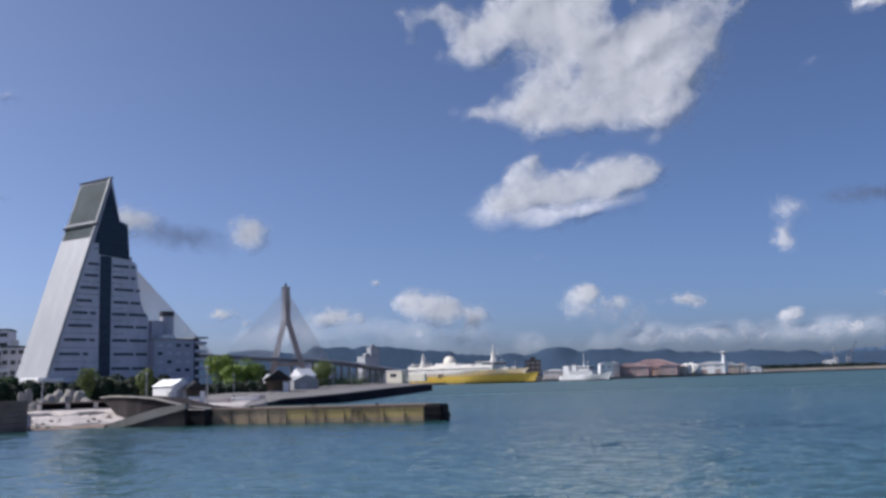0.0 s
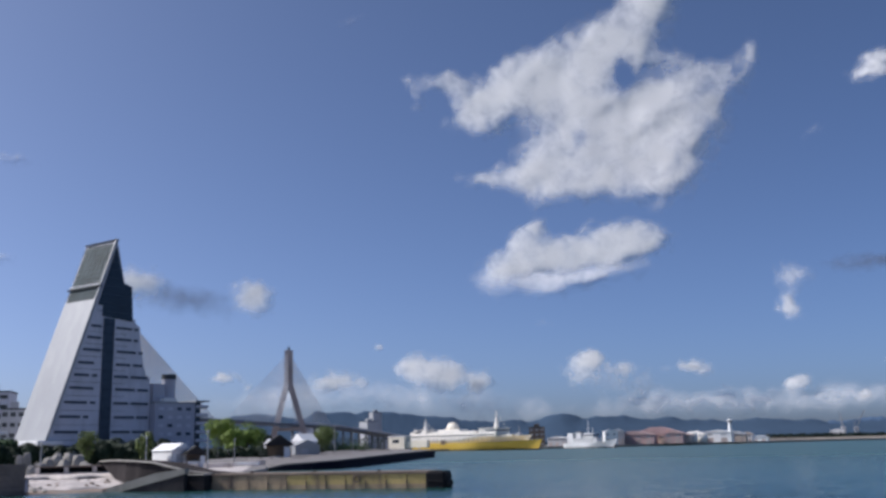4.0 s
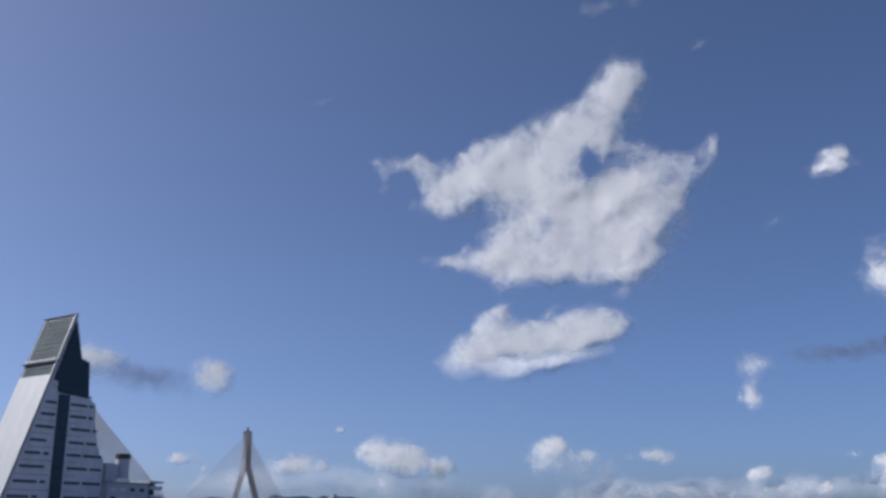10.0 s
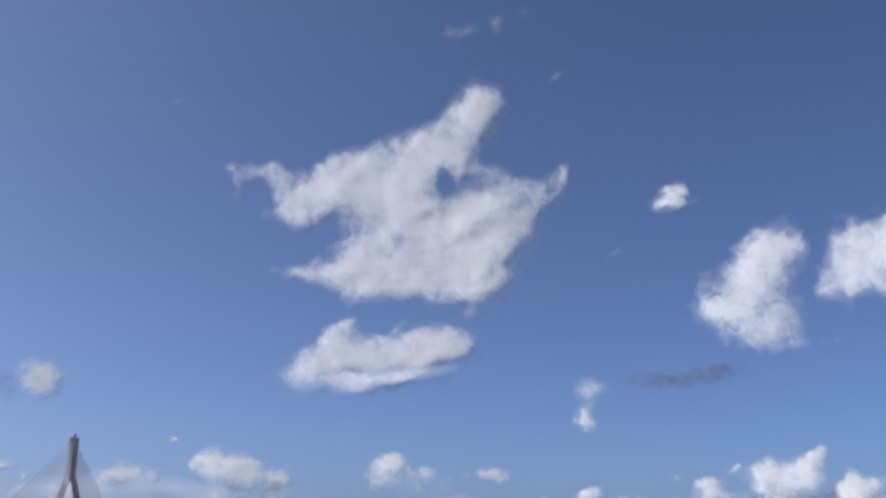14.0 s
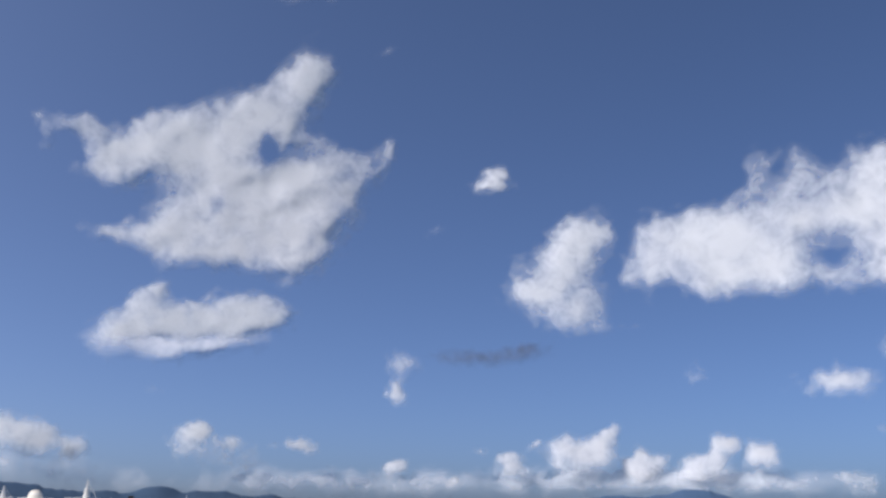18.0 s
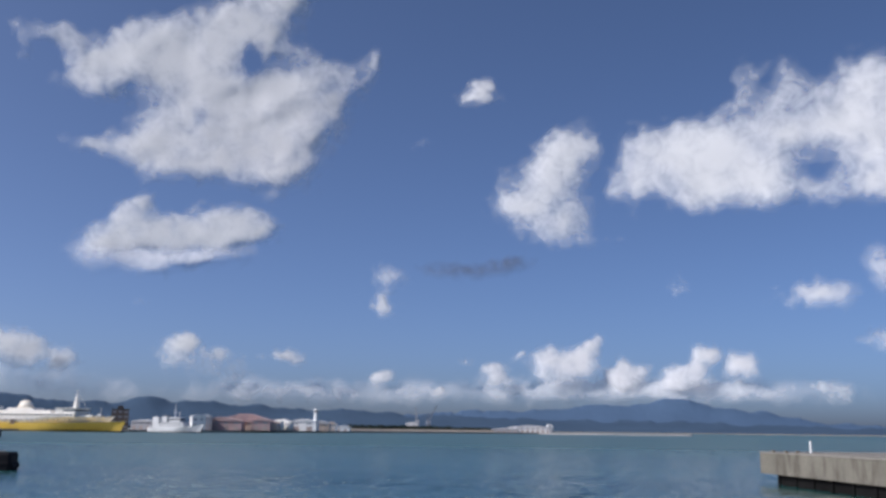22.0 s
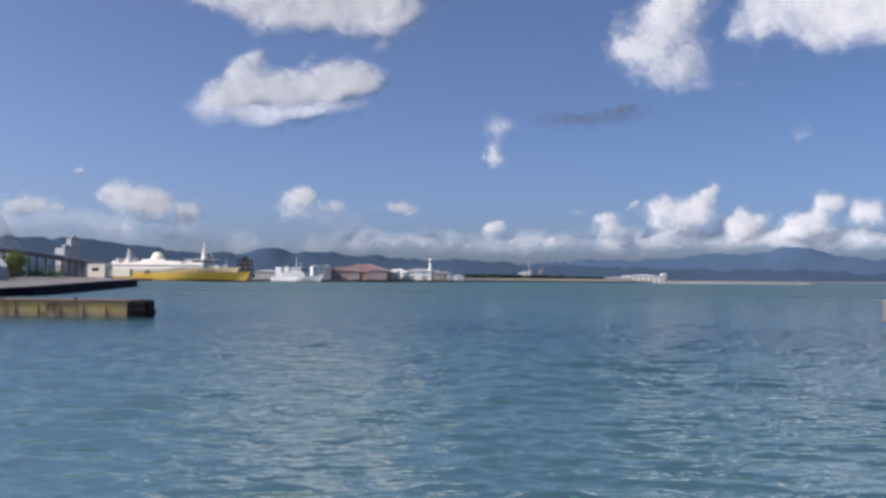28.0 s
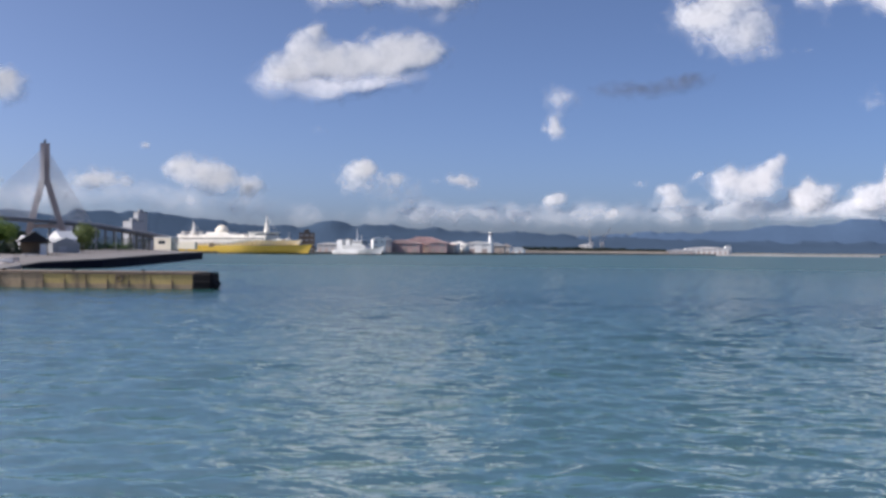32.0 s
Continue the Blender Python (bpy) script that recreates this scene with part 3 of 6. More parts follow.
CLOUDS.append(("cumulus", 3.92, 2.6, 0, [
    ("puff", [
        (-0.47, 0.64, 1.17, 0.58, 20, 0.9), (0.46, 0.53, 0.82, 0.52, 0, 0.8), (0.06, -0.64, 1.98, 0.7, 0, 0.4),
    ]),
]))
CLOUDS.append(("cumulus", 7.31, 1.98, 0, [
    ("puff", [
        (-0.2, 0.35, 0.64, 0.58, 30, 0.75), (0.2, -0.35, 1.75, 0.58, 0, 0.4),
    ]),
]))
CLOUDS.append(("cumulus", 0.53, 2.68, 0, [
    ("puff", [
        (-1.02, 0.34, 1.05, 0.41, 0, 0.5), (1.02, -0.34, 1.52, 0.47, 0, 0.35),
    ]),
]))
CLOUDS.append(("cloud_bank", 1.45, 1.87, 2, [
    ("puff", [
        (-4.09, 0.17, 7.58, 1.17, 0, 0.44), (-11.1, -0.17, 7, 1.05, 0, 0.44), (4.08, -0.17, 7, 1.05, 0, 0.42), (11.04, 0.29, 5.25, 1.28, 0, 0.44),
    ]),
]))
CLOUDS.append(("cloud_bank", 19.24, 2.16, 2, [
    ("puff", [
        (-13.89, -0.2, 5.83, 1.4, 0, 0.52), (-6.64, 0.17, 6.42, 1.4, 0, 0.55), (0.26, 0.25, 6.42, 1.17, 0, 0.55), (6.35, -0, 6.42, 1.17, 0, 0.52),
        (12.66, -0.13, 7, 1.17, 0, 0.52),
    ]),
]))
CLOUDS.append(("twin_cloud", 4.16, 8.73, 0, [
    ("puff", [
        (0, 0, 1.596, 1.248, 0, 0.935),
    ]),
]))
CLOUDS.append(("twin_cloud", 4.01, 6.93, 0, [
    ("puff", [
        (-0.53, 0.36, 0.768, 1.104, 0, 0.99), (0.53, -0.36, 1.524, 0.9, 0, 0.55),
    ]),
]))
CLOUDS.append(("cloud_bank", -18.86, 2.17, 2, [
    ("puff", [
        (-8.32, 1.04, 4.55, 1.48, 0, 0.48), (-0.35, 0.64, 5.15, 1.49, 0, 0.512), (7.67, -0.04, 4.57, 1.49, 0, 0.512), (-14.53, 0.58, 4.5, 1.01, 0, 0.4),
        (14.55, -1, 3.98, 1.25, 0, 0.448),
    ]),
]))
CLOUDS.append(("dark_cloud", 10.2, 8.37, 1, [
    ("puff", [
        (-4.48, 1.45, 3.95, 0.81, -2, 0.55), (-0.12, 1.59, 4.18, 0.99, 4, 0.6), (2.49, 2.25, 2.03, 0.75, 8, 0.5), (4.5, -2.23, 1.61, 0.81, 0, 0.25),
    ]),
]))
CLOUDS.append(("wispy_cloud", -3.20, 29.72, 2, [("puff", [(0, 0, 2.84, 0.85, 10, 0.51)])]))
CLOUDS.append(("wispy_cloud", -1.05, 30.18, 2, [("puff", [(0, 0, 1.13, 1.02, -20, 0.45)])]))
CLOUDS.append(("wispy_cloud", 0.76, 30.79, 2, [("puff", [(0, 0, 1.24, 0.79, 0, 0.35)])]))
CLOUDS.append(("wispy_cloud", 2.75, 27.11, 2, [("puff", [(0, 0, 1.47, 0.45, 20, 0.43)])]))
CLOUDS.append(("wispy_cloud", 6.05, 16.75, 2, [("puff", [(0, 0, 1.36, 0.57, 20, 0.4)])]))
CLOUDS.append(("wispy_cloud", -21.33, 24.62, 2, [("puff", [(0, 0, 1.69, 0.51, 15, 0.39)])]))
CLOUDS.append(("wispy_cloud", -40.51, 15.80, 2, [("puff", [(0, 0, 2.24, 0.64, 0, 0.6)])]))
CLOUDS.append(("wispy_cloud", -40.87, 10.47, 2, [("puff", [(0, 0, 1.28, 0.53, 0, 0.6)])]))
CLOUDS.append(("oval_cloud", 28.93, 7.39, 0, [
    ("puff", [
        (0, 0, 4.032, 1.428, 0, 0.99),
    ]),
]))
CLOUDS.append(("oval_cloud", 21.21, 8.12, 0, [
    ("puff", [
        (0, -0.01, 1.488, 1.224, 0, 0.66),
    ]),
]))
CLOUDS.append(("oval_cloud", 32.39, 8.72, 0, [
    ("puff", [
        (0.01, 0, 2.436, 1.92, 0, 0.99),
    ]),
]))
CLOUDS.append(("oval_cloud", 32.38, 4.93, 0, [
    ("puff", [
        (0, -0.01, 2.544, 1.272, 0, 0.99),
    ]),
]))
CLOUDS.append(("cumulus", 29.12, 2.14, 0, [
    ("puff", [
        (-1.23, 0.74, 1.61, 0.75, 0, 0.55), (1.21, 0.31, 1.49, 0.69, 0, 0.6), (-0.56, -0.74, 4.27, 0.85, 0, 0.36),
    ]),
]))
CLOUDS.append(("cumulus", -16.85, 3.91, 0, [
    ("puff", [
        (0.2, 0.76, 2.76, 1.5, 0, 1), (-2.21, 0.97, 1.5, 0.69, 0, 0.9), (2.2, -0.29, 1.95, 1.15, 0, 0.95), (1.04, -0.95, 3.45, 0.92, 0, 0.55),
    ]),
]))
CLOUDS.append(("cumulus", -14.18, 3.13, 0, [
    ("puff", [
        (0.47, 0.67, 1.49, 1.15, 0, 0.95), (-0.48, -0.66, 2.52, 0.8, 0, 0.45),
    ]),
]))
CLOUDS.append(("cumulus", -22.13, 3.62, 0, [
    ("puff", [
        (-0.64, 0.27, 1.94, 0.91, 0, 0.9), (-1.93, -0.28, 1.37, 0.8, 0, 0.7), (1.93, -0.21, 1.49, 0.63, 0, 0.8),
    ]),
]))
CLOUDS.append(("cumulus", -28.04, 3.72, 0, [
    ("puff", [
        (-1.25, 0.44, 1.52, 0.56, 0, 0.9), (1.25, -0.45, 0.68, 0.45, 0, 0.7),
    ]),
]))
CLOUDS.append(("cloudlet", -19.87, 5.66, 0, [
    ("puff", [
        (0, 0.01, 0.63, 0.4, 0, 0.8),
    ]),
]))
CLOUDS.append(("cloudlet", -10.03, 6.85, 0, [
    ("puff", [
        (0, 0, 1.15, 0.69, 0, 0.55),
    ]),
]))
CLOUDS.append(("shaded_cloud", -33.64, 9.25, 0, [
    ("puff", [
        (0.59, -0.26, 2.676, 1.794, 0, 1), (-0.6, 0.26, 1.728, 1.2765, 0, 0.99),
    ]),
]))
CLOUDS.append(("shaded_cloud", -27.03, 8.54, 0, [
    ("puff", [
        (-0.22, 0.82, 1.992, 1.311, 0, 1), (0.22, -0.83, 1.848, 1.1845, 0, 0.825),
    ]),
]))
CLOUDS.append(("shaded_cloud", -29.88, 7.99, 1, [
    ("puff", [
        (-2.17, 0.7, 4.452, 1.5525, 0, 0.66), (2.16, -0.69, 1.764, 0.9775, 0, 0.44),
    ]),
]))


def blurred(grid, n):
    """A grid averaged over n cells each way, twice."""
    k = np.ones(n) / n
    for _ in range(2):
        for axis in (0, 1):
            grid = np.apply_along_axis(lambda r: np.convolve(np.pad(r, (n // 2, n - 1 - n // 2), mode="edge"), k, mode="valid"), axis, grid)
    return grid


def cloud_shell(name, fwd, right, up, dist, puffs, grey, seed):
    """One billow of a cloud: a closed, swelling shell whose density fades out towards its edges."""
    _, fbm = lattice_noise(100 + seed)
    s = dist / 100
    solid = np.array([p for p in puffs if p[5] > 0])
    span = np.maximum(solid[:, 2], solid[:, 3]) * 1.9 + 0.4
    u0, u1 = (solid[:, 0] - span).min(), (solid[:, 0] + span).max()
    v0, v1 = (solid[:, 1] - span).min(), (solid[:, 1] + span).max()
    cell = 0.11 if u1 - u0 > 8 else 0.08
    u, v = np.meshgrid(np.arange(u0, u1, cell), np.arange(v0, v1, cell), indexing="ij")
    size = float(np.median(np.minimum(solid[:, 2], solid[:, 3])))
    k = 0.9 / max(size, 0.8)
    # curling edges
    wu = (fbm(u * k + 9, v * k + 3, 4, 0.55) - 0.5) * CURL * size
    wv = (fbm(u * k + 31, v * k + 53, 4, 0.55) - 0.5) * CURL * size
    dens, holes = np.zeros_like(u), np.ones_like(u)
    for pu, pv, ru, rv, turn, w in puffs:
        c, sn = math.cos(radians(turn)), math.sin(radians(turn))
        x, y = u + wu - pu, v + wv - pv
        q = ((x * c + y * sn) / ru) ** 2 + ((-x * sn + y * c) / rv) ** 2
        if w > 0:
            dens = 1 - (1 - dens) * (1 - min(w, 1) * np.exp(-0.8 * q))
        else:
            holes *= 1 + w * np.exp(-0.9 * q ** 1.5)
    whole = np.clip(dens * 1.3, 0, 1)
    dens = dens * holes
    # crisp where the sun strikes, fading out softly below and on the far side
    soft = blurred(whole, max(3, int(1.3 * size / cell)) | 1)
    di, dj = int(0.7 * size / cell), int(1.15 * size / cell)
    ahead = np.zeros_like(soft)
    ahead[:-di or None, dj:] = soft[di:, :soft.shape[1] - dj]
    dens = blurred(dens, max(3, int(0.4 * size / cell)) | 1)
    dens = dens * (FADE + (1 - FADE) * np.clip(ahead * 1.25, 0, 1))
    swell = float(np.clip((v1 - v0) * 0.09, 0.35, 1.6))
    wide = blurred(whole, max(3, int(swell * 1.6 / cell)))
    mid = blurred(whole, max(3, int(swell * 0.5 / cell)))
    heap = fbm(u * 0.3 + 3, v * 0.4 + 8, 2, 0.4)
    height = s * swell * (1.2 * wide + 0.3 * mid + 0.5 * mid * heap)
    depth = dist + 1.0 * v * s
    way = fwd + (u[..., None] * right + v[..., None] * up) / 100
    front, back = way * (depth - height)[..., None], way * (depth + 0.4 * height)[..., None]
    n, m = u.shape
    keep = dens > 0.03
    quad = keep[:-1, :-1] | keep[1:, :-1] | keep[1:, 1:] | keep[:-1, 1:]
    idx = np.arange(n * m).reshape(n, m)
    f = np.stack([idx[:-1, :-1], idx[1:, :-1], idx[1:, 1:], idx[:-1, 1:]], -1)[quad]
    used, inverse = np.unique(np.concatenate([f, f[:, ::-1] + n * m]), return_inverse=True)
    both = np.concatenate([front.reshape(-1, 3), back.reshape(-1, 3)])[used]
    me = mesh_of(name, both - both.mean(0), inverse.reshape(-1, 4), ("cloud_white", "cloud_shadow", "cloud_haze")[grey])
    cover = np.concatenate([dens.ravel(), dens.ravel() * 0.1])[used]
    grain = max(1.0, 1.5 / size)
    place = np.stack([u.ravel() * grain, v.ravel() * grain, np.full(u.size, seed * 7.3)], -1)
    place = np.concatenate([place, place])[used]
    me.attributes.new("cover", "FLOAT", "POINT").data.foreach_set("value", cover.astype(np.float32))
    me.attributes.new("place", "FLOAT_VECTOR", "POINT").data.foreach_set("vector", place.astype(np.float32).ravel())
    ob = new(name, me)
    ob.location = Vector(both.mean(0)) + Vector((0, 0, EYE))
    return ob


def build_cloud(name, az, el, grey, parts, seed):
    dist = min(max(600 / math.sin(radians(max(el, 1.0))), 1500), 4650)
    dist = 4650 if dist > 3600 else dist
    a, e = radians(az), radians(el)
    fwd = np.array([math.sin(a) * math.cos(e), math.cos(a) * math.cos(e), math.sin(e)])
    right = np.array([math.cos(a), -math.sin(a), 0.0])
    puffs = [(*p[:5], p[5] * (1.15 if el < 6 else 1.0)) for _, group in parts for p in group]
    return cloud_shell(name, fwd, right, np.cross(right, fwd), dist, puffs, grey, seed)


CURL, FADE = 1.3, 0.3


CLOUD_LABELS = {
    "big_cloud": "large ragged white cumulus cloud with torn wispy edges",
    "under_cloud": "see-through layer added as a bright cumulus's grey shaded underside",
    "flat_cloud": "bright white cumulus with a flat grey underside",
    "twin_cloud": "two small round white puffs one above another",
    "dark_cloud": "thin streak of cloud with shadow as its slate-grey colour",
    "small_cloud": "small white cloud with a wisp below it",
    "wispy_cloud": "thin translucent white wisp of cloud",
    "leaning_cloud": "white leaning cumulus with a ragged tail",
    "wide_cloud": "broad billowing white cumulus with torn top",
    "oval_cloud": "small oval white cloud with soft edges",
    "cumulus": "low white cumulus heap above the far hills",
    "cloud_bank": "bank of cloud and painted pale horizon haze along the hills",
    "cloudlet": "tiny white cloud alone in the blue",
    "shaded_cloud": "small cumulus, half white, half coloured as shade",
}
for i, (name, az, el, grey, parts) in enumerate(CLOUDS):
    tagged(build_cloud(name, az, el, grey, parts, i), CLOUD_LABELS[name], "cloud", "clouds in the sky")


# ---- far hills ----
def build_ridge(name, crest, d, depth, mat, label, seed, rough=0.11):
    """A wooded range: crest as headings and elevations seen from the eye, at distance d, sloping down to the shore."""
    field, fbm = lattice_noise(seed)
    az = np.arange(crest[0][0], crest[-1][0], 0.08)
    top = np.interp(az, [c[0] for c in crest], [c[1] for c in crest])
    top = np.convolve(np.pad(top, 6, mode="edge"), np.ones(13) / 13, mode="valid")
    peaks = (fbm(az * 0.9 + seed, az * 0 + 3, 5) - 0.5) * rough * 4
    steps = np.linspace(0, 1, 26)
    aa, ss = np.meshgrid(az, steps, indexing="ij")
    dd = d - depth * (1 - ss)
    crest_z = (EYE + d * np.tan(np.radians(np.maximum(top, 0.05))))[:, None]
    rise = (d * np.tan(np.radians(peaks)))[:, None]
    z = rise * ss ** 12 + crest_z * (0.06 + 0.94 * ss ** 1.15) * (1 + (fbm(aa * 4.5, ss * 9.0, 4) - 0.5) * 0.03 * (1 - ss) * ss * 4)
    x, y = dd * np.sin(np.radians(aa)), dd * np.cos(np.radians(aa))
    xb, yb = (d + depth * 0.5) * np.sin(np.radians(az)), (d + depth * 0.5) * np.cos(np.radians(az))
    over = np.stack([(d + 60) * np.sin(np.radians(az)), (d + 60) * np.cos(np.radians(az)), (crest_z + rise)[:, 0] * 0.995], -1)
    verts = np.concatenate([np.stack([x, y, z], -1), over[:, None], np.stack([xb, yb, xb * 0 - 5], -1)[:, None]], 1)
    n, m = verts.shape[:2]
    idx = np.arange(n * m).reshape(n, m)
    faces = np.stack([idx[:-1, :-1], idx[1:, :-1], idx[1:, 1:], idx[:-1, 1:]], -1).reshape(-1, 4)
    ob = new(name, mesh_of(name, verts.reshape(-1, 3), faces, mat))
    tagged(ob, label, "hills", kind="structure")


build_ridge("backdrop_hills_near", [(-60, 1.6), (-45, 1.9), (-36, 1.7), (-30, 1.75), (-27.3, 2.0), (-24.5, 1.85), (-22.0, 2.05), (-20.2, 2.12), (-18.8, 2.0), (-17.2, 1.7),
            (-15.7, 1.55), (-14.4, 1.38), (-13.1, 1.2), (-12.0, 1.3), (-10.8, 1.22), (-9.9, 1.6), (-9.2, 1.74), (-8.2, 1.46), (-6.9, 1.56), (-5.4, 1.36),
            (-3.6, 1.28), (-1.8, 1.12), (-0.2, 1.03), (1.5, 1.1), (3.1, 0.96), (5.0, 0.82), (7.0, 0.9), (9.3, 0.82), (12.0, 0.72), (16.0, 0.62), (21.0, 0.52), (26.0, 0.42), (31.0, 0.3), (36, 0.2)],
            3900, 350, "far_hill_hazed", "wooded hills behind the town, coloured dark blue with haze", 31)
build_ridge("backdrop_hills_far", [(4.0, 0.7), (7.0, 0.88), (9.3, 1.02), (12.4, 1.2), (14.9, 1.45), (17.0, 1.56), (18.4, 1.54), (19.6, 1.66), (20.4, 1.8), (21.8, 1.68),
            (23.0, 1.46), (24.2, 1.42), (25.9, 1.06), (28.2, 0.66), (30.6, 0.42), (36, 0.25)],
            4350, 350, "farther_hill_hazed", "mountain across the bay, coloured pale blue with haze", 37, 0.13)


# ---- land ----
def build_land(name, outline, z, mat, label, category, skirt):
    ob = link(name, slab(bmesh.new(), outline, -3.0, z), [mat, skirt])
    for p in ob.data.polygons:
        p.material_index = 0 if abs(p.normal.z) > 0.5 else 1
    return tagged(ob, label, category, kind="structure")


PARK_Z = 1.5
SHORE = [(-140, 30), (-92, 66), (-71, 86.0), (-77.5, 96.8), (-68.6, 103.3), (-61.5, 97.0), (-58, 93.5), (-52, 93.5), (-52, 98), (-60, 121), (-70, 142), (-95, 180), (-112, 262), (-108, 333), (-116, 345), (-128, 400),
         (-165, 520), (-226, 640), (-200, 690), (-128, 712), (-118, 900), (-1200, 1500), (-1300, 200)]
build_land("ground", SHORE, PARK_Z, "paving", "paved waterfront park behind the quay", "ground", "concrete")
FAR_SHORE = [polar(a, d).xy for a, d in ((-10.6, 742), (-8.0, 752), (-5.6, 790), (-2.4, 850), (0.5, 930), (2.0, 1010), (6.0, 1130), (10.0, 1250), (13.8, 1340),
                                         (13.9, 1500), (6, 2000), (-5, 2000), (-10, 1300))]
build_land("ground_far_shore", [tuple(v) for v in FAR_SHORE], 1.7, "sand", "low sandy far shore of the harbour", "ground", "concrete")
BREAKWATER = [polar(a, d).xy for a, d in ((13.0, 1180), (17.0, 1190), (21.55, 1215), (21.65, 1250), (17.0, 1215), (13.0, 1205))]
build_land("breakwater", [tuple(v) for v in BREAKWATER], 1.9, "sand", "long low breakwater of pale stone", "breakwater", "stone_pale")
FAR_BEACH = [polar(a, d).xy for a, d in ((13.0, 3380), (24.0, 3330), (34.0, 3300), (34.0, 3420), (24.0, 3430), (13.0, 3460))]
build_land("far_beach", [tuple(v) for v in FAR_BEACH], 2.4, "sand", "thin pale strip of shore far across the bay", "shore", "sand")
build_land("quay_under_camera", [(-6, -30), (8, -30), (8, 1.5), (-6, 1.5)], EYE - 1.6, "concrete", "plain concrete quay where the camera stands", "quay", "concrete")


# ---- tall triangular tower building ----
def build_triangle_tower():
    g = thing("triangular_tower_building", polar(-34.94, 357, PARK_Z), 71, "tall grey A-shaped building with one white sloping side", "building")
    # local x runs along the broad front, y into the building, z up
    H, DEPTH, RUN = 76.8, 17.3, 25.8
    left = lambda z: -RUN * (1 - z / H)
    right = [(17.0, 0), (17.0, 18), (16.6, 28.4), (14.3, 29.8), (11.8, 39.7), (11.4, 46.5), (8.2, 48.5), (7.2, 60.9), (4.0, 61.7), (0.3, H)]
    body = part("body", profile(bmesh.new(), [(-RUN, 0), *right, (-0.3, H)], 0, DEPTH), "facade_grey", g, "grey tiled front")
    # sloping white side: long panels with joints, up to the lattice
    z_lat = 55.0
    for i in range(5):
        y0, y1 = DEPTH * i / 5 + 0.01, DEPTH * (i + 1) / 5 - 0.01
        for z0, z1 in ((0, 14), (14.02, 28), (28.02, 42), (42.02, z_lat - 0.1)):
            bm = bmesh.new()
            profile(bm, [(left(z0) - 0.55, z0), (left(z0) + 0.05, z0), (left(z1) + 0.05, z1), (left(z1) - 0.55, z1)], y0, y1)
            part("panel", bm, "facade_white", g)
    # glazed lattice at the head of the slope
    bm = profile(bmesh.new(), [(left(z_lat) - 0.3, z_lat), (left(z_lat) + 0.05, z_lat), (left(H - 1), H - 1), (left(H - 1) - 0.3, H - 1)], 0.5, DEPTH - 0.5)
    part("lattice_glazing", bm, "lattice_glass", g, "green-grey glazing behind a lattice")
    for i in range(12):
        z = z_lat + 0.6 + i * 1.85
        part("lattice_bar", beam(bmesh.new(), (left(z) - 0.5, 0.2, z), (left(z) - 0.5, DEPTH - 0.2, z), 0.10), "lattice", g)
    for i in range(8):
        y = 0.4 + i * (DEPTH - 0.8) / 7
        part("lattice_post", beam(bmesh.new(), (left(z_lat) - 0.5, y, z_lat), (left(H) - 0.5, y, H), 0.10), "lattice", g)
    for i in range(9):
        y = 1.0 + i * (DEPTH - 2) / 8
        part("lamp", box(bmesh.new(), (left(60.4) - 1.1, y - 0.55, 60.0), (left(60.4) - 0.4, y + 0.55, 60.8), 0.1), "trim_white", g, "white floodlight box")
    part("ledge", box(bmesh.new(), (left(60) - 1.3, -0.6, 59.3), (left(60) + 0.2, DEPTH + 0.6, 59.8)), "lattice", g, "narrow service ledge")
    # pale verge along the sloping edge of the front
    bm = profile(bmesh.new(), [(left(0) - 0.6, 0), (left(0) + 0.5, 0), (left(H) + 0.45, H + 0.4), (left(H) - 0.6, H + 0.4)], -0.5, 0.05)
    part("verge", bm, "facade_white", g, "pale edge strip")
    part("ridge_cap", box(bmesh.new(), (-0.9, -0.3, H - 0.1), (0.9, DEPTH + 0.2, H + 0.3), 0.1), "lattice", g, "grey ridge cap")
    # dark curtain wall at the head
    bm = profile(bmesh.new(), [(0.0, 74.2), (left(53) + 1.4, 53), (-4.6, 53), (-4.6, 49.2), (8.0, 48.2), (7.0, 60.6), (3.6, 61.4)], -0.35, 0.05)
    cw = part("curtain_wall", bm, "glass_dark", g, "dark blue glass curtain wall")
    for z in (51, 54, 57, 60, 63, 66, 69):
        part("mullion", box(bmesh.new(), (max(left(z) + 1.5, -8), -0.45, z - 0.08), (5.6 if z < 61 else (H - z) * 0.19, -0.3, z + 0.08)), "glass_blue", cw)
    # glazed shaft up the middle
    shaft = part("glazed_shaft", box(bmesh.new(), (-3.9, -0.4, 0), (0.4, 0.05, 48.6)), "glass_blue", g, "blue-grey glazed lift shaft")
    for i in range(15):
        part("transom", box(bmesh.new(), (-3.85, -0.5, 1.5 + i * 3.2), (0.35, -0.38, 1.62 + i * 3.2)), "glass_dark", shaft)
    # ribbon windows, row by row
    rows = (45.6, 41.6, 37.3, 32.8, 28.6, 24.2, 19.4, 14.6, 9.6, 4.8)
    rng = random.Random(4)
    for i, z in enumerate(rows):
        edge = left(z) + 1.7
        reach = min(-4.6, edge + 5.0 + rng.random() * 4.5)
        spans = [(edge, reach)]
        if reach < -7.5:
            spans.append((reach + 1.2, min(reach + 3.2, -4.6)))
        lim = next(x for x, zz in ((7.9, 48.5), (11.1, 39.7), (13.3, 30), (16.0, 28.4), (16.4, 18), (16.5, 0)) if z >= zz)
        a = 1.2 + rng.random() * 1.0
        spans.append((a, min(a + 5 + rng.random() * 4, lim)))
        if spans[-1][1] < lim - 2.5:
            spans.append((spans[-1][1] + 1.0, lim - 0.4))
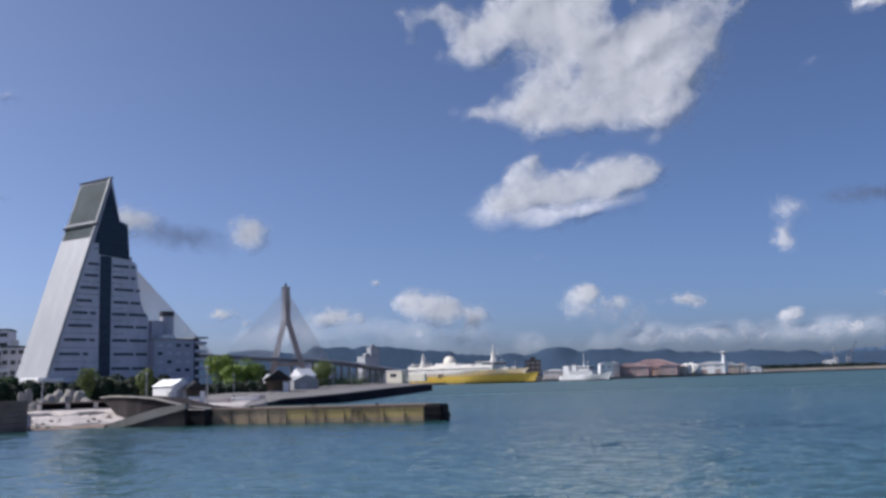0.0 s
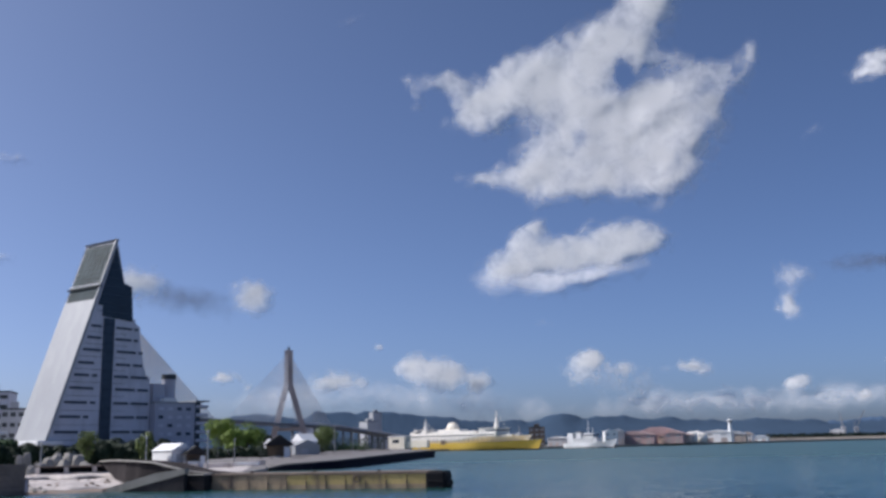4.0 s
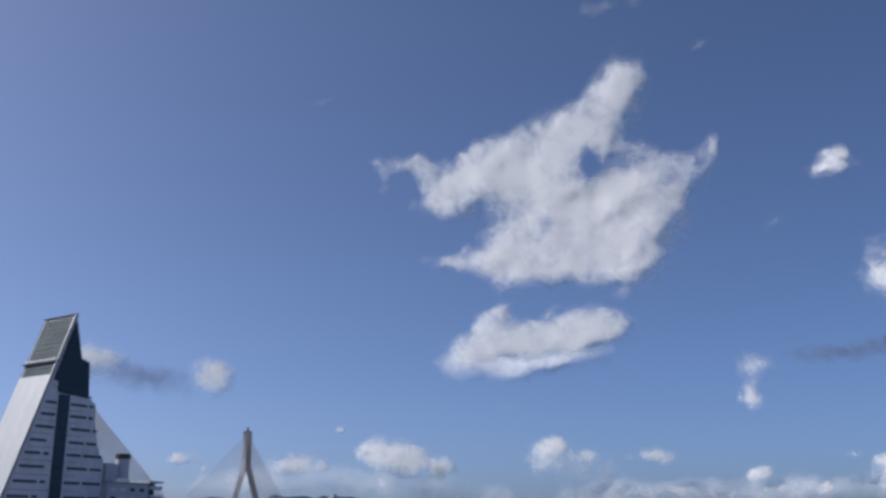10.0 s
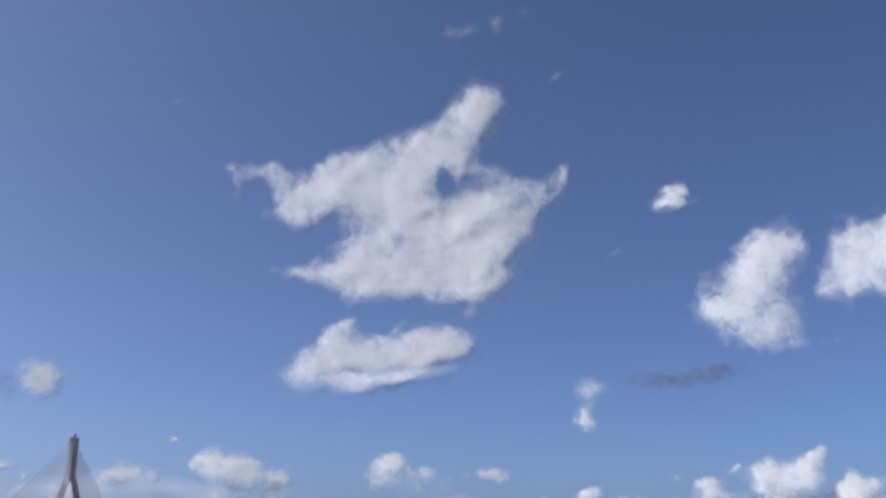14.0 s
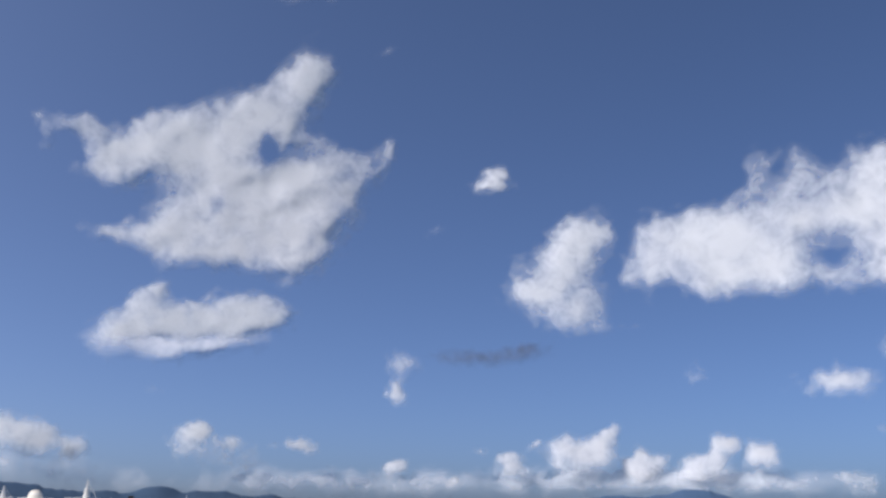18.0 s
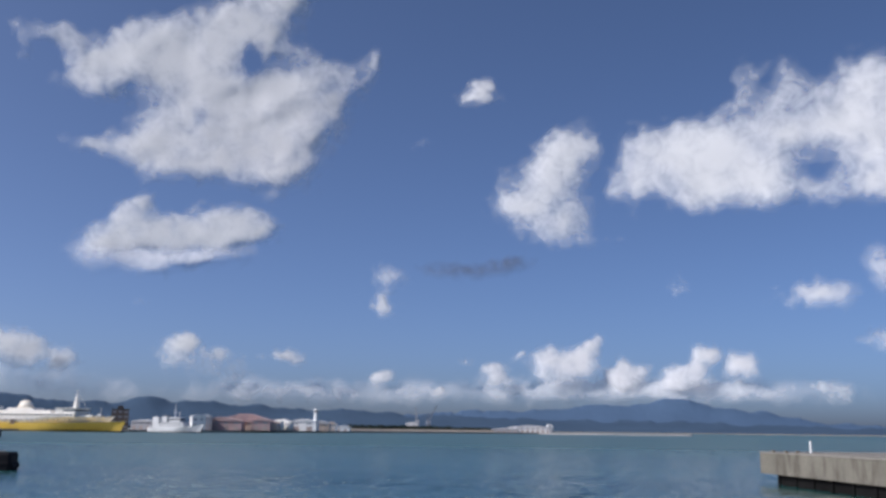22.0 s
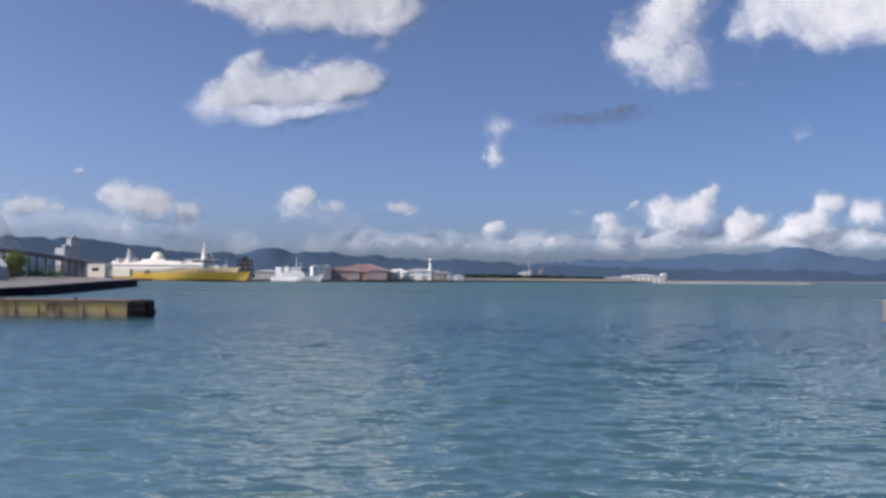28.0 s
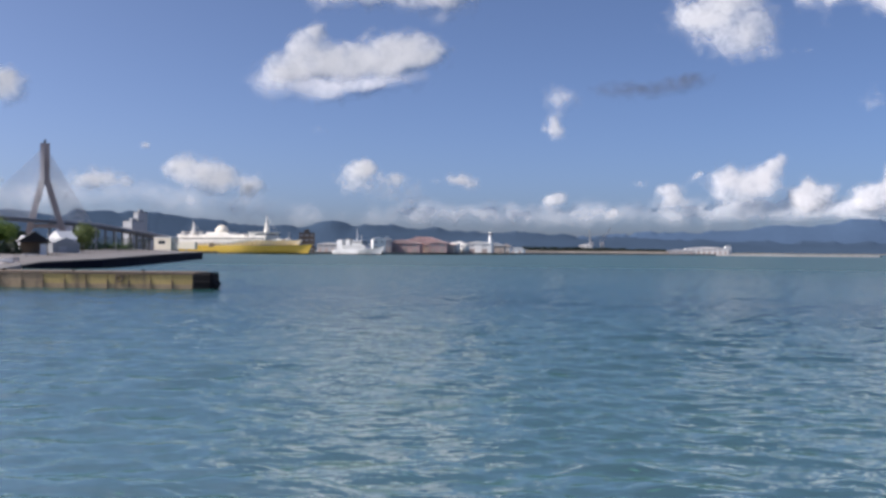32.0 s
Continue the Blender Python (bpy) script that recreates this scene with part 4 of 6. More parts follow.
        for x0, x1 in spans:
            w = part("window", box(bmesh.new(), (x0, -0.12, z - 0.5), (x1, 0.04, z + 0.42)), "glass_ribbon", g)
            part("sill", box(bmesh.new(), (x0 - 0.1, -0.3, z - 0.75), (x1 + 0.1, 0.04, z - 0.58)), "facade_grey", w)
    # floor joints
    for z in (6.9, 11.9, 16.7, 21.6, 26.2, 30.6, 35.0, 39.3, 43.5):
        for x0, x1 in ((left(z) + 1.2, -4.0), (0.5, 6.0)):
            part("joint", box(bmesh.new(), (x0, -0.05, z - 0.06), (x1, 0.03, z + 0.06)), "lattice", g)
    # roof plant on the stepped side
    for x, z, w, h in ((10.2, 46.5, 1.4, 3.0), (12.8, 39.0, 1.2, 1.8), (15.4, 29.4, 1.6, 2.2), (6.8, 60.9, 0.8, 1.2)):
        part("roof_plant", box(bmesh.new(), (x - w / 2, 2, z - 0.8), (x + w / 2, 6, z + h), 0.1), "facade_grey", g)
    part("canopy", box(bmesh.new(), (-RUN - 3, -4, 5.4), (-RUN + 6, DEPTH, 6.8), 0.2), "trim_white", g, "white entrance canopy")
    return g


build_triangle_tower()


def build_annex():
    g = thing("office_annex", polar(-31.0, 372, PARK_Z), 68, "grey low annex with balconies beside the tall building", "building")
    part("body", box(bmesh.new(), (-12, 0, 0), (5.4, 16, 19.5)), "facade_dark", g)
    part("parapet", box(bmesh.new(), (-12.2, -0.2, 19.5), (5.6, 16.2, 20.3)), "facade_white", g)
    part("roof_block", box(bmesh.new(), (-11.0, 3, 20.3), (-5.8, 10, 26.8), 0.1), "facade_dark", g)
    part("stair_tower", rod(bmesh.new(), (-3.0, 5, 20.3), (-3.0, 5, 29.5), 2.5, 2.5, 16), "facade_dark", g, "round concrete stair tower")
    part("stair_tower_cap", rod(bmesh.new(), (-3.0, 5, 28.6), (-3.0, 5, 30.4), 2.7, 2.7, 16), "lattice", g, "dark tower cap")
    part("white_roof", box(bmesh.new(), (-8.5, -0.4, 20.3), (-3.0, 2.6, 21.6), 0.1), "trim_white", g)
    part("balcony_wing", box(bmesh.new(), (5.45, 1.5, 0), (9.0, 14, 20.4)), "glass_blue", g, "shaded wing behind the balconies")
    for i in range(6):
        z = 2.6 + i * 3.1
        b = part("balcony", box(bmesh.new(), (5.5, -0.6, z), (11.0, 14, z + 0.35)), "facade_white", g)
        part("balcony_front", box(bmesh.new(), (5.5, -0.7, z + 0.35), (11.0, -0.55, z + 1.2)), "facade_grey", b)
        part("balcony_side", box(bmesh.new(), (10.85, -0.55, z + 0.35), (11.0, 14, z + 1.2)), "facade_grey", b)
    part("balcony_roof", box(bmesh.new(), (5.2, -0.9, 20.4), (11.3, 14.2, 21.0)), "facade_white", g)
    for i in range(6):
        for x in (-10.5, -6.5, -2.5, 1.5):
            part("window", box(bmesh.new(), (x, -0.1, 2.2 + i * 3.0), (x + 2.0, 0.04, 3.3 + i * 3.0)), "facade_grey" if (i + int(x)) % 3 else "glass_blue", g)


build_annex()


def build_city_block(az, d, w, h, depth, turn, floors, cols, label, mat="wall_city"):
    g = thing("city_building", polar(az, d, PARK_Z), turn, label, "building", "buildings of the town")
    part("wall", box(bmesh.new(), (-w / 2, 0, 0), (w / 2, depth, h)), mat, g)
    part("roof", box(bmesh.new(), (-w / 2 - 0.2, -0.2, h), (w / 2 + 0.2, depth + 0.2, h + 0.6)), "lattice", g)
    part("roof_plant", box(bmesh.new(), (-w / 6, depth * 0.3, h + 0.6), (w / 6, depth * 0.7, h + 3)), mat, g)
    for i in range(floors):
        for j in range(cols):
            x0, x1 = -w / 2 + w * (j + 0.18) / cols, -w / 2 + w * (j + 0.82) / cols
            z0 = h * (i + 0.35) / floors
            part("window", box(bmesh.new(), (x0, -0.08, z0), (x1, 0.04, z0 + h * 0.4 / floors)), "lattice" if d < 600 else "steel_grey", g)
    return g


build_city_block(-41.2, 400, 17, 25.5, 14, 30, 7, 4, "dark grey block of flats with rows of windows", "facade_grey")
build_city_block(-39.8, 385, 8, 18.5, 12, 36, 5, 3, "small pale grey office block", "wall_city")
build_city_block(-20.8, 1000, 13, 28, 14, -30, 7, 4, "pale grey apartment block near the bridge ramp", "wall_city")
build_city_block(-20.35, 1030, 6.5, 38, 12, -30, 9, 2, "slim tall grey apartment tower", "wall_city")
build_city_block(-23.6, 800, 26, 20, 14, 15, 4, 5, "dark low office block behind the bridge", "facade_grey")
build_city_block(-10.75, 790, 12.5, 15, 10, 10, 4, 3, "dark brown quay building behind the ferry's bow", "timber")
build_city_block(-18.6, 900, 40, 9, 14, 12, 2, 8, "long low warehouse by the ferry pier", "wall_city")


# ---- cable-stayed bridge ----
def build_bridge():
    g = thing("cable_stayed_bridge", (0, 0, PARK_Z), 0, "cable-stayed road bridge with inverted Y concrete towers", "bridge")
    t1, t2 = polar(-25.12, 721, 0), polar(-35.1, 470, 0)
    along = (t1 - t2).normalized()
    across = Vector((along.y, -along.x, 0))
    # the towers stand so that their legs straddle the deck
    deck_z = 19.5
    for foot in (t1, t2):
        side = Vector((math.cos(radians(25)), math.sin(radians(25)), 0)) if foot is t1 else across
        split, top = foot + Vector((0, 0, 48)), foot + Vector((0, 0, 73.5))
        tw = part("tower", bmesh.new(), "tower_concrete", g, "brown-grey concrete tower")
        for s in (-1, 1):
            bm = bmesh.new()
            beam(bm, foot + side * (15.5 * s + 1.5) + Vector((0, 0, -4)), split + side * 1.4 * s, 3.2, 4.0)
            part("leg", bm, "tower_concrete", tw)
            part("column", beam(bmesh.new(), split + side * 1.35 * s, top + side * 1.2 * s, 1.8, 3.6), "tower_concrete", tw)
        for k in range(4):
            z = 50 + k * 7
            part("tie", beam(bmesh.new(), foot + side * 2.0 + Vector((0, 0, z)), foot - side * 2.0 + Vector((0, 0, z)), 1.4), "tower_concrete", tw)
        part("cross_beam", beam(bmesh.new(), foot + side * 10.5 + Vector((0, 0, deck_z - 3)), foot - side * 10.5 + Vector((0, 0, deck_z - 3)), 2.4), "tower_concrete", tw)
        part("mast_head", beam(bmesh.new(), top - Vector((0, 0, 1)), top + Vector((0, 0, 2.5)), 1.2), "lattice", tw)
        for s in (-1, 1):
            if foot is t2 and s < 0:
                continue
            count = 26 if foot is t1 else 44
            for k in range(count):
                f = k / (count - 1)
                a = foot + Vector((0, 0, 50 + f * 21.85))
                b = foot + along * s * (18 + f * (102.6 if foot is t1 else 112)) + Vector((0, 0, deck_z + 1.2))
                part("cable", rod(bmesh.new(), a, b, 0.13 if foot is t1 else 0.2, None, 5), "cable", tw)
    # deck: straight past both towers, then curving down to the ferry pier
    pts = [t2 - along * 190 + Vector((0, 0, 12)), t2 - along * 60 + Vector((0, 0, 18)), t2 + Vector((0, 0, deck_z)), t1 + Vector((0, 0, deck_z)),
           polar(-22.6, 745, 17.6), polar(-20.8, 765, 14.2), polar(-19.4, 790, 11.0), polar(-18.2, 830, 8.0)]
    for a, b in zip(pts, pts[1:]):
        d = part("deck", beam(bmesh.new(), a, b, 12, 1.6), "deck_dark", g, "dark steel deck girder")
        side = Vector(((b - a).y, -(b - a).x, 0)).normalized()
        if side.y > 0:
            side = -side
        part("parapet", beam(bmesh.new(), a + side * 6 + Vector((0, 0, 1.3)), b + side * 6 + Vector((0, 0, 1.3)), 0.3, 1.2), "wall_city", d)
    for f, (a, b) in enumerate(zip(pts[3:], pts[4:])):
        for k in (0.1, 0.35, 0.6, 0.85):
            p = a.lerp(b, k)
            part("pier", rod(bmesh.new(), (p.x, p.y, 0), (p.x, p.y, p.z - 0.8), 0.8, 0.8, 10), "deck_dark", g)
    return g


build_bridge()


# ---- ferry ----
def hull_mesh(length, beam_w, sheer, draft_z, z_top, n=28, flare=0.25, stern=0.8):
    """A hull from stern (-x) to bow (+x): sections with a rounded bilge and a raked bow."""
    bm = bmesh.new()
    rings = []
    for i in range(n + 1):
        s = i / n
        x = -length / 2 + length * s
        full = min(1.0, stern + s * 3.0) * (1 - max(0, (s - 0.58) / 0.42) ** 1.9)
        half = max(beam_w / 2 * full, 0.25)
        top = z_top + sheer * max(0, (s - 0.55) / 0.45) ** 2
        rake = max(0, (s - 0.8) / 0.2) * 4.5
        ring = []
        sharp = max(0, s - 0.54) * 1.75
        for k, (q, w) in enumerate(((0.0, 0.84 - sharp), (0.25, 0.92 - sharp * 0.85), (0.6, 0.98 - sharp * 0.5), (1.0, 1.0 + flare * max(0, s - 0.7)))):
            z = draft_z + (top - draft_z) * q
            ring.append((x + rake * q, half * w, z))
        rings.append([bm.verts.new((px, -w, z)) for px, w, z in ring] + [bm.verts.new((px, w, z)) for px, w, z in ring[::-1]])
    for a, b in zip(rings, rings[1:]):
        for k in range(7):
            bm.faces.new((a[k], b[k], b[k + 1], a[k + 1]))
        bm.faces.new((a[7], b[7], b[0], a[0]))
    bm.faces.new(rings[0]), bm.faces.new(rings[-1][::-1])
    bmesh.ops.recalc_face_normals(bm, faces=bm.faces)
    return bm


def build_ferry():
    p0, p1 = polar(-18.75, 762), polar(-10.75, 682)
    c, run = (p0 + p1) / 2, p1 - p0
    turn = math.degrees(math.atan2(run.y, run.x))
    L = run.length
    g = thing("ferry", (c.x, c.y, 0), turn, "old railway ferry with white upper works and yellow hull, moored", "ship")
    part("hull", hull_mesh(L, 17.5, 1.4, -1.0, 5.6), "hull_yellow", g, "yellow painted hull")
    part("boot_top", hull_mesh(L * 1.002, 17.7, 0.05, -1.2, 0.75), "hull_dark", g, "dark band at the waterline")
    strake = part("white_strake", hull_mesh(L * 0.93, 17.3, 0.5, 5.5, 9.6), "ship_white", g, "white upper hull")
    strake.location.x = -L * 0.03
    part("promenade_deck", box(bmesh.new(), (-L / 2 + 8, -8.0, 9.6), (L * 0.27, 8.0, 12.0), 0.15), "ship_white", g)
    part("window_band", box(bmesh.new(), (-L / 2 + 10, -8.06, 10.4), (L * 0.26, -7.9, 11.3)), "glass_dark", g, "dark ribbon of cabin windows")
    for i in range(26):
        part("window_post", box(bmesh.new(), (-L / 2 + 10 + i * 3.4, -8.12, 10.3), (-L / 2 + 10.5 + i * 3.4, -8.04, 11.4)), "ship_white", g)
    for x in np.arange(-L / 2 + 8, L * 0.26, 4.2):
        part("porthole", rod(bmesh.new(), (x, -8.66, 7.6), (x, -8.55, 7.6), 0.4, 0.4, 10), "glass_dark", g)
    part("boat_deck", box(bmesh.new(), (-L / 2 + 18, -7.0, 12.0), (L * 0.12, 7.0, 14.0), 0.15), "ship_white", g)
    part("bridge_house", box(bmesh.new(), (L * 0.155, -7.8, 12.0), (L * 0.275, 7.8, 15.2), 0.2), "ship_white", g, "white wheelhouse block")
    part("bridge_windows", box(bmesh.new(), (L * 0.20, -7.9, 13.4), (L * 0.278, 7.9, 14.3)), "glass_dark", g)
    part("bridge_roof", box(bmesh.new(), (L * 0.15, -8.4, 15.2), (L * 0.283, 8.4, 15.6), 0.1), "ship_white", g)
    # domed funnel house
    bm = bmesh.new()
    bmesh.ops.create_cone(bm, cap_ends=True, segments=24, radius1=7.0, radius2=3.9, depth=5.5, matrix=Matrix.Translation((-L * 0.08, 0, 16.6)) @ Matrix.Diagonal((1.0, 0.7, 1, 1)))
    bmesh.ops.create_uvsphere(bm, u_segments=24, v_segments=12, radius=3.9, matrix=Matrix.Translation((-L * 0.08, 0, 19.2)) @ Matrix.Diagonal((1.0, 0.7, 0.4, 1)))
    part("funnel", bm, "funnel_cream", g, "cream rounded funnel", True)
    bm = bmesh.new()
    bmesh.ops.create_cone(bm, cap_ends=True, segments=24, radius1=4.9, radius2=4.4, depth=0.9, matrix=Matrix.Translation((-L * 0.08, 0, 18.2)) @ Matrix.Diagonal((1.0, 0.7, 1, 1)))
    part("funnel_band", bm, "ship_white", g)
    part("funnel_house", box(bmesh.new(), (-L * 0.16, -5.5, 14.0), (0, 5.5, 15.4), 0.2), "ship_white", g)
    for x, z, w in ((-L * 0.285, 23.5, 1.5), (L * 0.235, 27.5, 1.1)):
        m = part("mast", rod(bmesh.new(), (x, 0, 12), (x, 0, z), w, 0.35, 10), "ship_white", g, "white signal mast")
        part("yard", beam(bmesh.new(), (x, -3, z - 3.4), (x, 3, z - 3.4), 0.3), "ship_white", m)
        part("platform", box(bmesh.new(), (x - 1.2, -1.6, z - 6), (x + 1.2, 1.6, z - 5.5)), "ship_white", m)
        part("stay", rod(bmesh.new(), (x, 0, z - 1), (x + 10, 0, 13), 0.1, 0.1, 5), "ship_white", m)
        part("mast_foot", rod(bmesh.new(), (x, 0, 11.9), (x, 0, z - 5), 3.0, 1.1, 10), "ship_white", m, "broad white mast foot")
    for i in range(5):
        x = -L * 0.30 + i * 9.5
        if -L * 0.17 < x < 1:
            continue
        b = part("lifeboat", hull_mesh(7, 2.4, 0.3, 0, 1.3, 8, 0.1, 0.3), "ship_white", g, "white lifeboat")
        b.location = (x, -7.0, 14.4)
        part("davit", beam(bmesh.new(), (x - 2.6, -6.4, 14.0), (x - 2.6, -7.4, 16.6), 0.25), "ship_white", g)
    part("emblem", box(bmesh.new(), (-L * 0.115, -8.75, 4.6), (-L * 0.085, -8.6, 7.8)), "timber", g, "dark emblem on the side")
    part("bow_rail", box(bmesh.new(), (L * 0.28, -4.6, 9.7), (L * 0.36, 4.6, 10.8), 0.1), "ship_white", g)
    part("winch", box(bmesh.new(), (L * 0.37, -1.5, 9.9), (L * 0.395, 1.5, 11.6), 0.2), "steel_grey", g)
    part("foremast", rod(bmesh.new(), (L * 0.385, 0, 8), (L * 0.385, 0, 16), 0.5, 0.3, 8), "steel_grey", g)
    return g


build_ferry()


def build_gangway_house():
    g = thing("ferry_terminal", polar(-18.9, 690, PARK_Z), -18, "cream two-storey boarding house beside the ferry", "building")
    part("wall", box(bmesh.new(), (-7, 0, 0), (7, 8, 9.2), 0.1), "funnel_cream", g)
    part("roof", box(bmesh.new(), (-7.3, -0.3, 9.2), (7.3, 8.3, 9.8)), "trim_white", g)
    part("opening", box(bmesh.new(), (-3.2, -0.1, 5.0), (2.2, 0.05, 7.2)), "glass_dark", g, "dark boarding opening")
    part("boarding_bridge", box(bmesh.new(), (7, 2, 1.6), (25, 5, 6.4), 0.1), "funnel_cream", g, "covered boarding bridge")
    for x in (10, 17):
        part("post", box(bmesh.new(), (x, 3.2, 0), (x + 0.6, 3.8, 1.6)), "steel_grey", g)


build_gangway_house()


# ---- far shore: ships, sheds, tanks ----
def build_patrol_ship():
    p = polar(-7.8, 722)
    g = thing("white_patrol_ship", (p.x, p.y, 0), -32, "white coast ship with grey gear moored at the far quay", "ship")
    part("hull", hull_mesh(43, 8.5, 2.6, -0.8, 3.6), "ship_pale", g)
    part("deck_house", box(bmesh.new(), (-12, -3.2, 2.9), (10, 3.2, 7.0), 0.2), "ship_pale", g)
    part("bridge_house", box(bmesh.new(), (-3, -3, 7.0), (7, 3, 10.4), 0.2), "ship_pale", g)
    part("bridge_windows", box(bmesh.new(), (-2.8, -3.08, 8.6), (7.08, 3.08, 9.6)), "glass_dark", g)
    part("funnel", box(bmesh.new(), (-10, -2.0, 7.0), (-5.5, 2.0, 11.6), 0.3), "ship_pale", g)
    part("mast", rod(bmesh.new(), (0, 0, 9), (0, 0, 19.5), 0.6, 0.15, 8), "ship_pale", g)
    part("yard", beam(bmesh.new(), (0, -2.2, 14), (0, 2.2, 14), 0.2), "ship_pale", g)
    part("aft_crane", beam(bmesh.new(), (-14, 0, 3), (-17, 0, 9.5), 0.6), "steel_grey", g)
    part("aft_house", box(bmesh.new(), (-18, -2.8, 2.9), (-12.2, 2.8, 10.8), 0.2), "ship_pale", g)
    for z, x0, x1 in ((4.4, -11, 9), (5.9, -11, 9)):
        for k in range(9):
            x = x0 + (x1 - x0) * k / 9
            part("window", box(bmesh.new(), (x, -3.27, z), (x + 1.1, -3.15, z + 0.6)), "glass_dark", g)
    part("boot_top", hull_mesh(43.1, 8.6, 0.0, -0.9, 0.5), "hull_dark", g, "dark band at the waterline")
    part("deck_stripe", box(bmesh.new(), (-12.2, -3.3, 6.9), (10.2, 3.3, 7.15)), "steel_grey", g)
    part("radar_mast", beam(bmesh.new(), (4, 0, 10.4), (4, 0, 14.5), 0.5), "steel_grey", g)
    part("funnel_cap", box(bmesh.new(), (-10.1, -2.1, 11.0), (-5.4, 2.1, 11.9), 0.2), "deck_dark", g)
    part("rail", box(bmesh.new(), (8, -3.4, 3.6), (18, -3.3, 4.4)), "steel_grey", g)


build_patrol_ship()


def build_shed(name, az, d, w, h, ridge, depth, turn, wall, roof, label, doors=3):
    g = thing(name, polar(az, d, 1.7), turn, label, "building", "sheds on the far shore")
    part("wall", box(bmesh.new(), (-w / 2, 0, 0), (w / 2, depth, h)), wall, g)
    part("roof", profile(bmesh.new(), [(-w / 2 - 0.5, h), (w / 2 + 0.5, h), (w * 0.08, ridge), (-w * 0.08, ridge)], -0.6, depth + 0.6), roof, g)
    for i in range(doors):
        x = -w / 2 + w * (i + 0.25) / doors
        part("door", box(bmesh.new(), (x, -0.12, 0.0), (x + w * 0.45 / doors, 0.04, h * 0.45)), "tower_concrete", g)
        part("window", box(bmesh.new(), (x, -0.1, h * 0.68), (x + w * 0.4 / doors, 0.04, h * 0.85)), "steel_grey", g)
    return g


build_shed("dock_house", -6.5, 770, 10, 10.5, 11.5, 12, 15, "trim_white", "trim_white", "grey dockside house with white roof", 2)
build_shed("dock_house", -6.1, 800, 9, 10.5, 12.4, 14, 5, "wall_city", "trim_white", "pale dockside hall with white roof", 3)
build_shed("brick_warehouse", -5.25, 812, 32, 7.5, 10.6, 20, -5, "roof_red", "roof_red", "brown-red brick warehouse on the quay", 4)
build_shed("brick_warehouse", -3.95, 835, 54, 6.5, 13.6, 24, -4, "wall_beige", "roof_red", "wide pink-brown warehouse with a low gable", 6)
build_shed("brick_warehouse", -3.05, 822, 15, 8.0, 10.2, 14, -5, "roof_red", "roof_red", "small warehouse with a red front", 2)
build_shed("office_hall", -0.65, 898, 24, 8.6, 10.4, 14, -10, "trim_white", "trim_white", "white flat hall beside the control tower", 2)
build_shed("office_hall", 0.3, 915, 18, 6.5, 9.5, 12, -10, "wall_beige", "wall_city", "low beige hall at the foot of the tower", 3)
build_shed("office_hall", 0.95, 930, 9, 6.0, 8.6, 10, -10, "trim_white", "wall_beige", "small pale harbour house", 2)
build_shed("office_hall", 1.6, 960, 14, 4.0, 5.2, 10, -10, "trim_white", "trim_white", "white low harbour house", 2)
build_shed("terminal_hall", 12.5, 1400, 58, 7.5, 9.8, 26, -8, "trim_white", "trim_white", "long white ferry terminal hall", 8)
build_shed("terminal_hall", 11.0, 1390, 38, 4.4, 5.6, 20, -8, "wall_city", "trim_white", "low white terminal wing", 5)
build_shed("terminal_hall", 13.65, 1410, 8, 11.0, 11.8, 14, -8, "trim_white", "trim_white", "white stair block of the terminal", 1)
build_shed("office_hall", 5.6, 1480, 18, 11, 13, 14, -10, "trim_white", "trim_white", "white shed below the cranes", 2)
build_shed("quay_shed", -9.6, 770, 16, 6.0, 7.2, 10, -10, "wall_city", "trim_white", "grey low quay shed", 3)


def build_tank(az, d, r, h):
    g = thing("storage_tank", polar(az, d, 1.7), 0, "white cylindrical storage tank with a domed roof", "tank", "storage tanks")
    part("shell", rod(bmesh.new(), (0, 0, 0), (0, 0, h), r, r, 28), "ship_white", g, "", True)
    bm = bmesh.new()
    bmesh.ops.create_cone(bm, cap_ends=True, segments=28, radius1=r, radius2=r * 0.15, depth=h * 0.16, matrix=Matrix.Translation((0, 0, h * 1.08)))
    part("roof", bm, "ship_white", g)
    part("stair", beam(bmesh.new(), (-r - 0.3, -1, 0), (-r * 0.3, -r - 0.3, h), 0.5), "steel_grey", g)


for a, d, r, h in ((-2.05, 862, 5.0, 8.2), (-1.5, 872, 4.6, 7.6), (-1.75, 900, 4.0, 9.0)):
    build_tank(a, d, r, h)


def build_control_tower():
    g = thing("control_tower", polar(0.06, 905, 1.7), 0, "white harbour control tower with a glazed head", "tower")
    part("base", rod(bmesh.new(), (0, 0, 0), (0, 0, 11.0), 2.6, 1.9, 14), "trim_white", g)
    part("shaft", rod(bmesh.new(), (0, 0, 11.0), (0, 0, 16.5), 1.8, 1.3, 14), "trim_white", g, "white tapering neck")
    part("cabin", rod(bmesh.new(), (0, 0, 16.5), (0, 0, 18.6), 1.7, 2.3, 12), "wall_city", g, "pale glazed cabin")
    part("cabin_windows", rod(bmesh.new(), (0, 0, 17.4), (0, 0, 18.2), 2.02, 2.26, 12), "glass_blue", g)
    part("roof", rod(bmesh.new(), (0, 0, 18.6), (0, 0, 19.6), 2.5, 1.6, 12), "trim_white", g)
    part("aerial", rod(bmesh.new(), (0, 0, 19.6), (0, 0, 22.5), 0.18, 0.1, 6), "steel_grey", g)


build_control_tower()


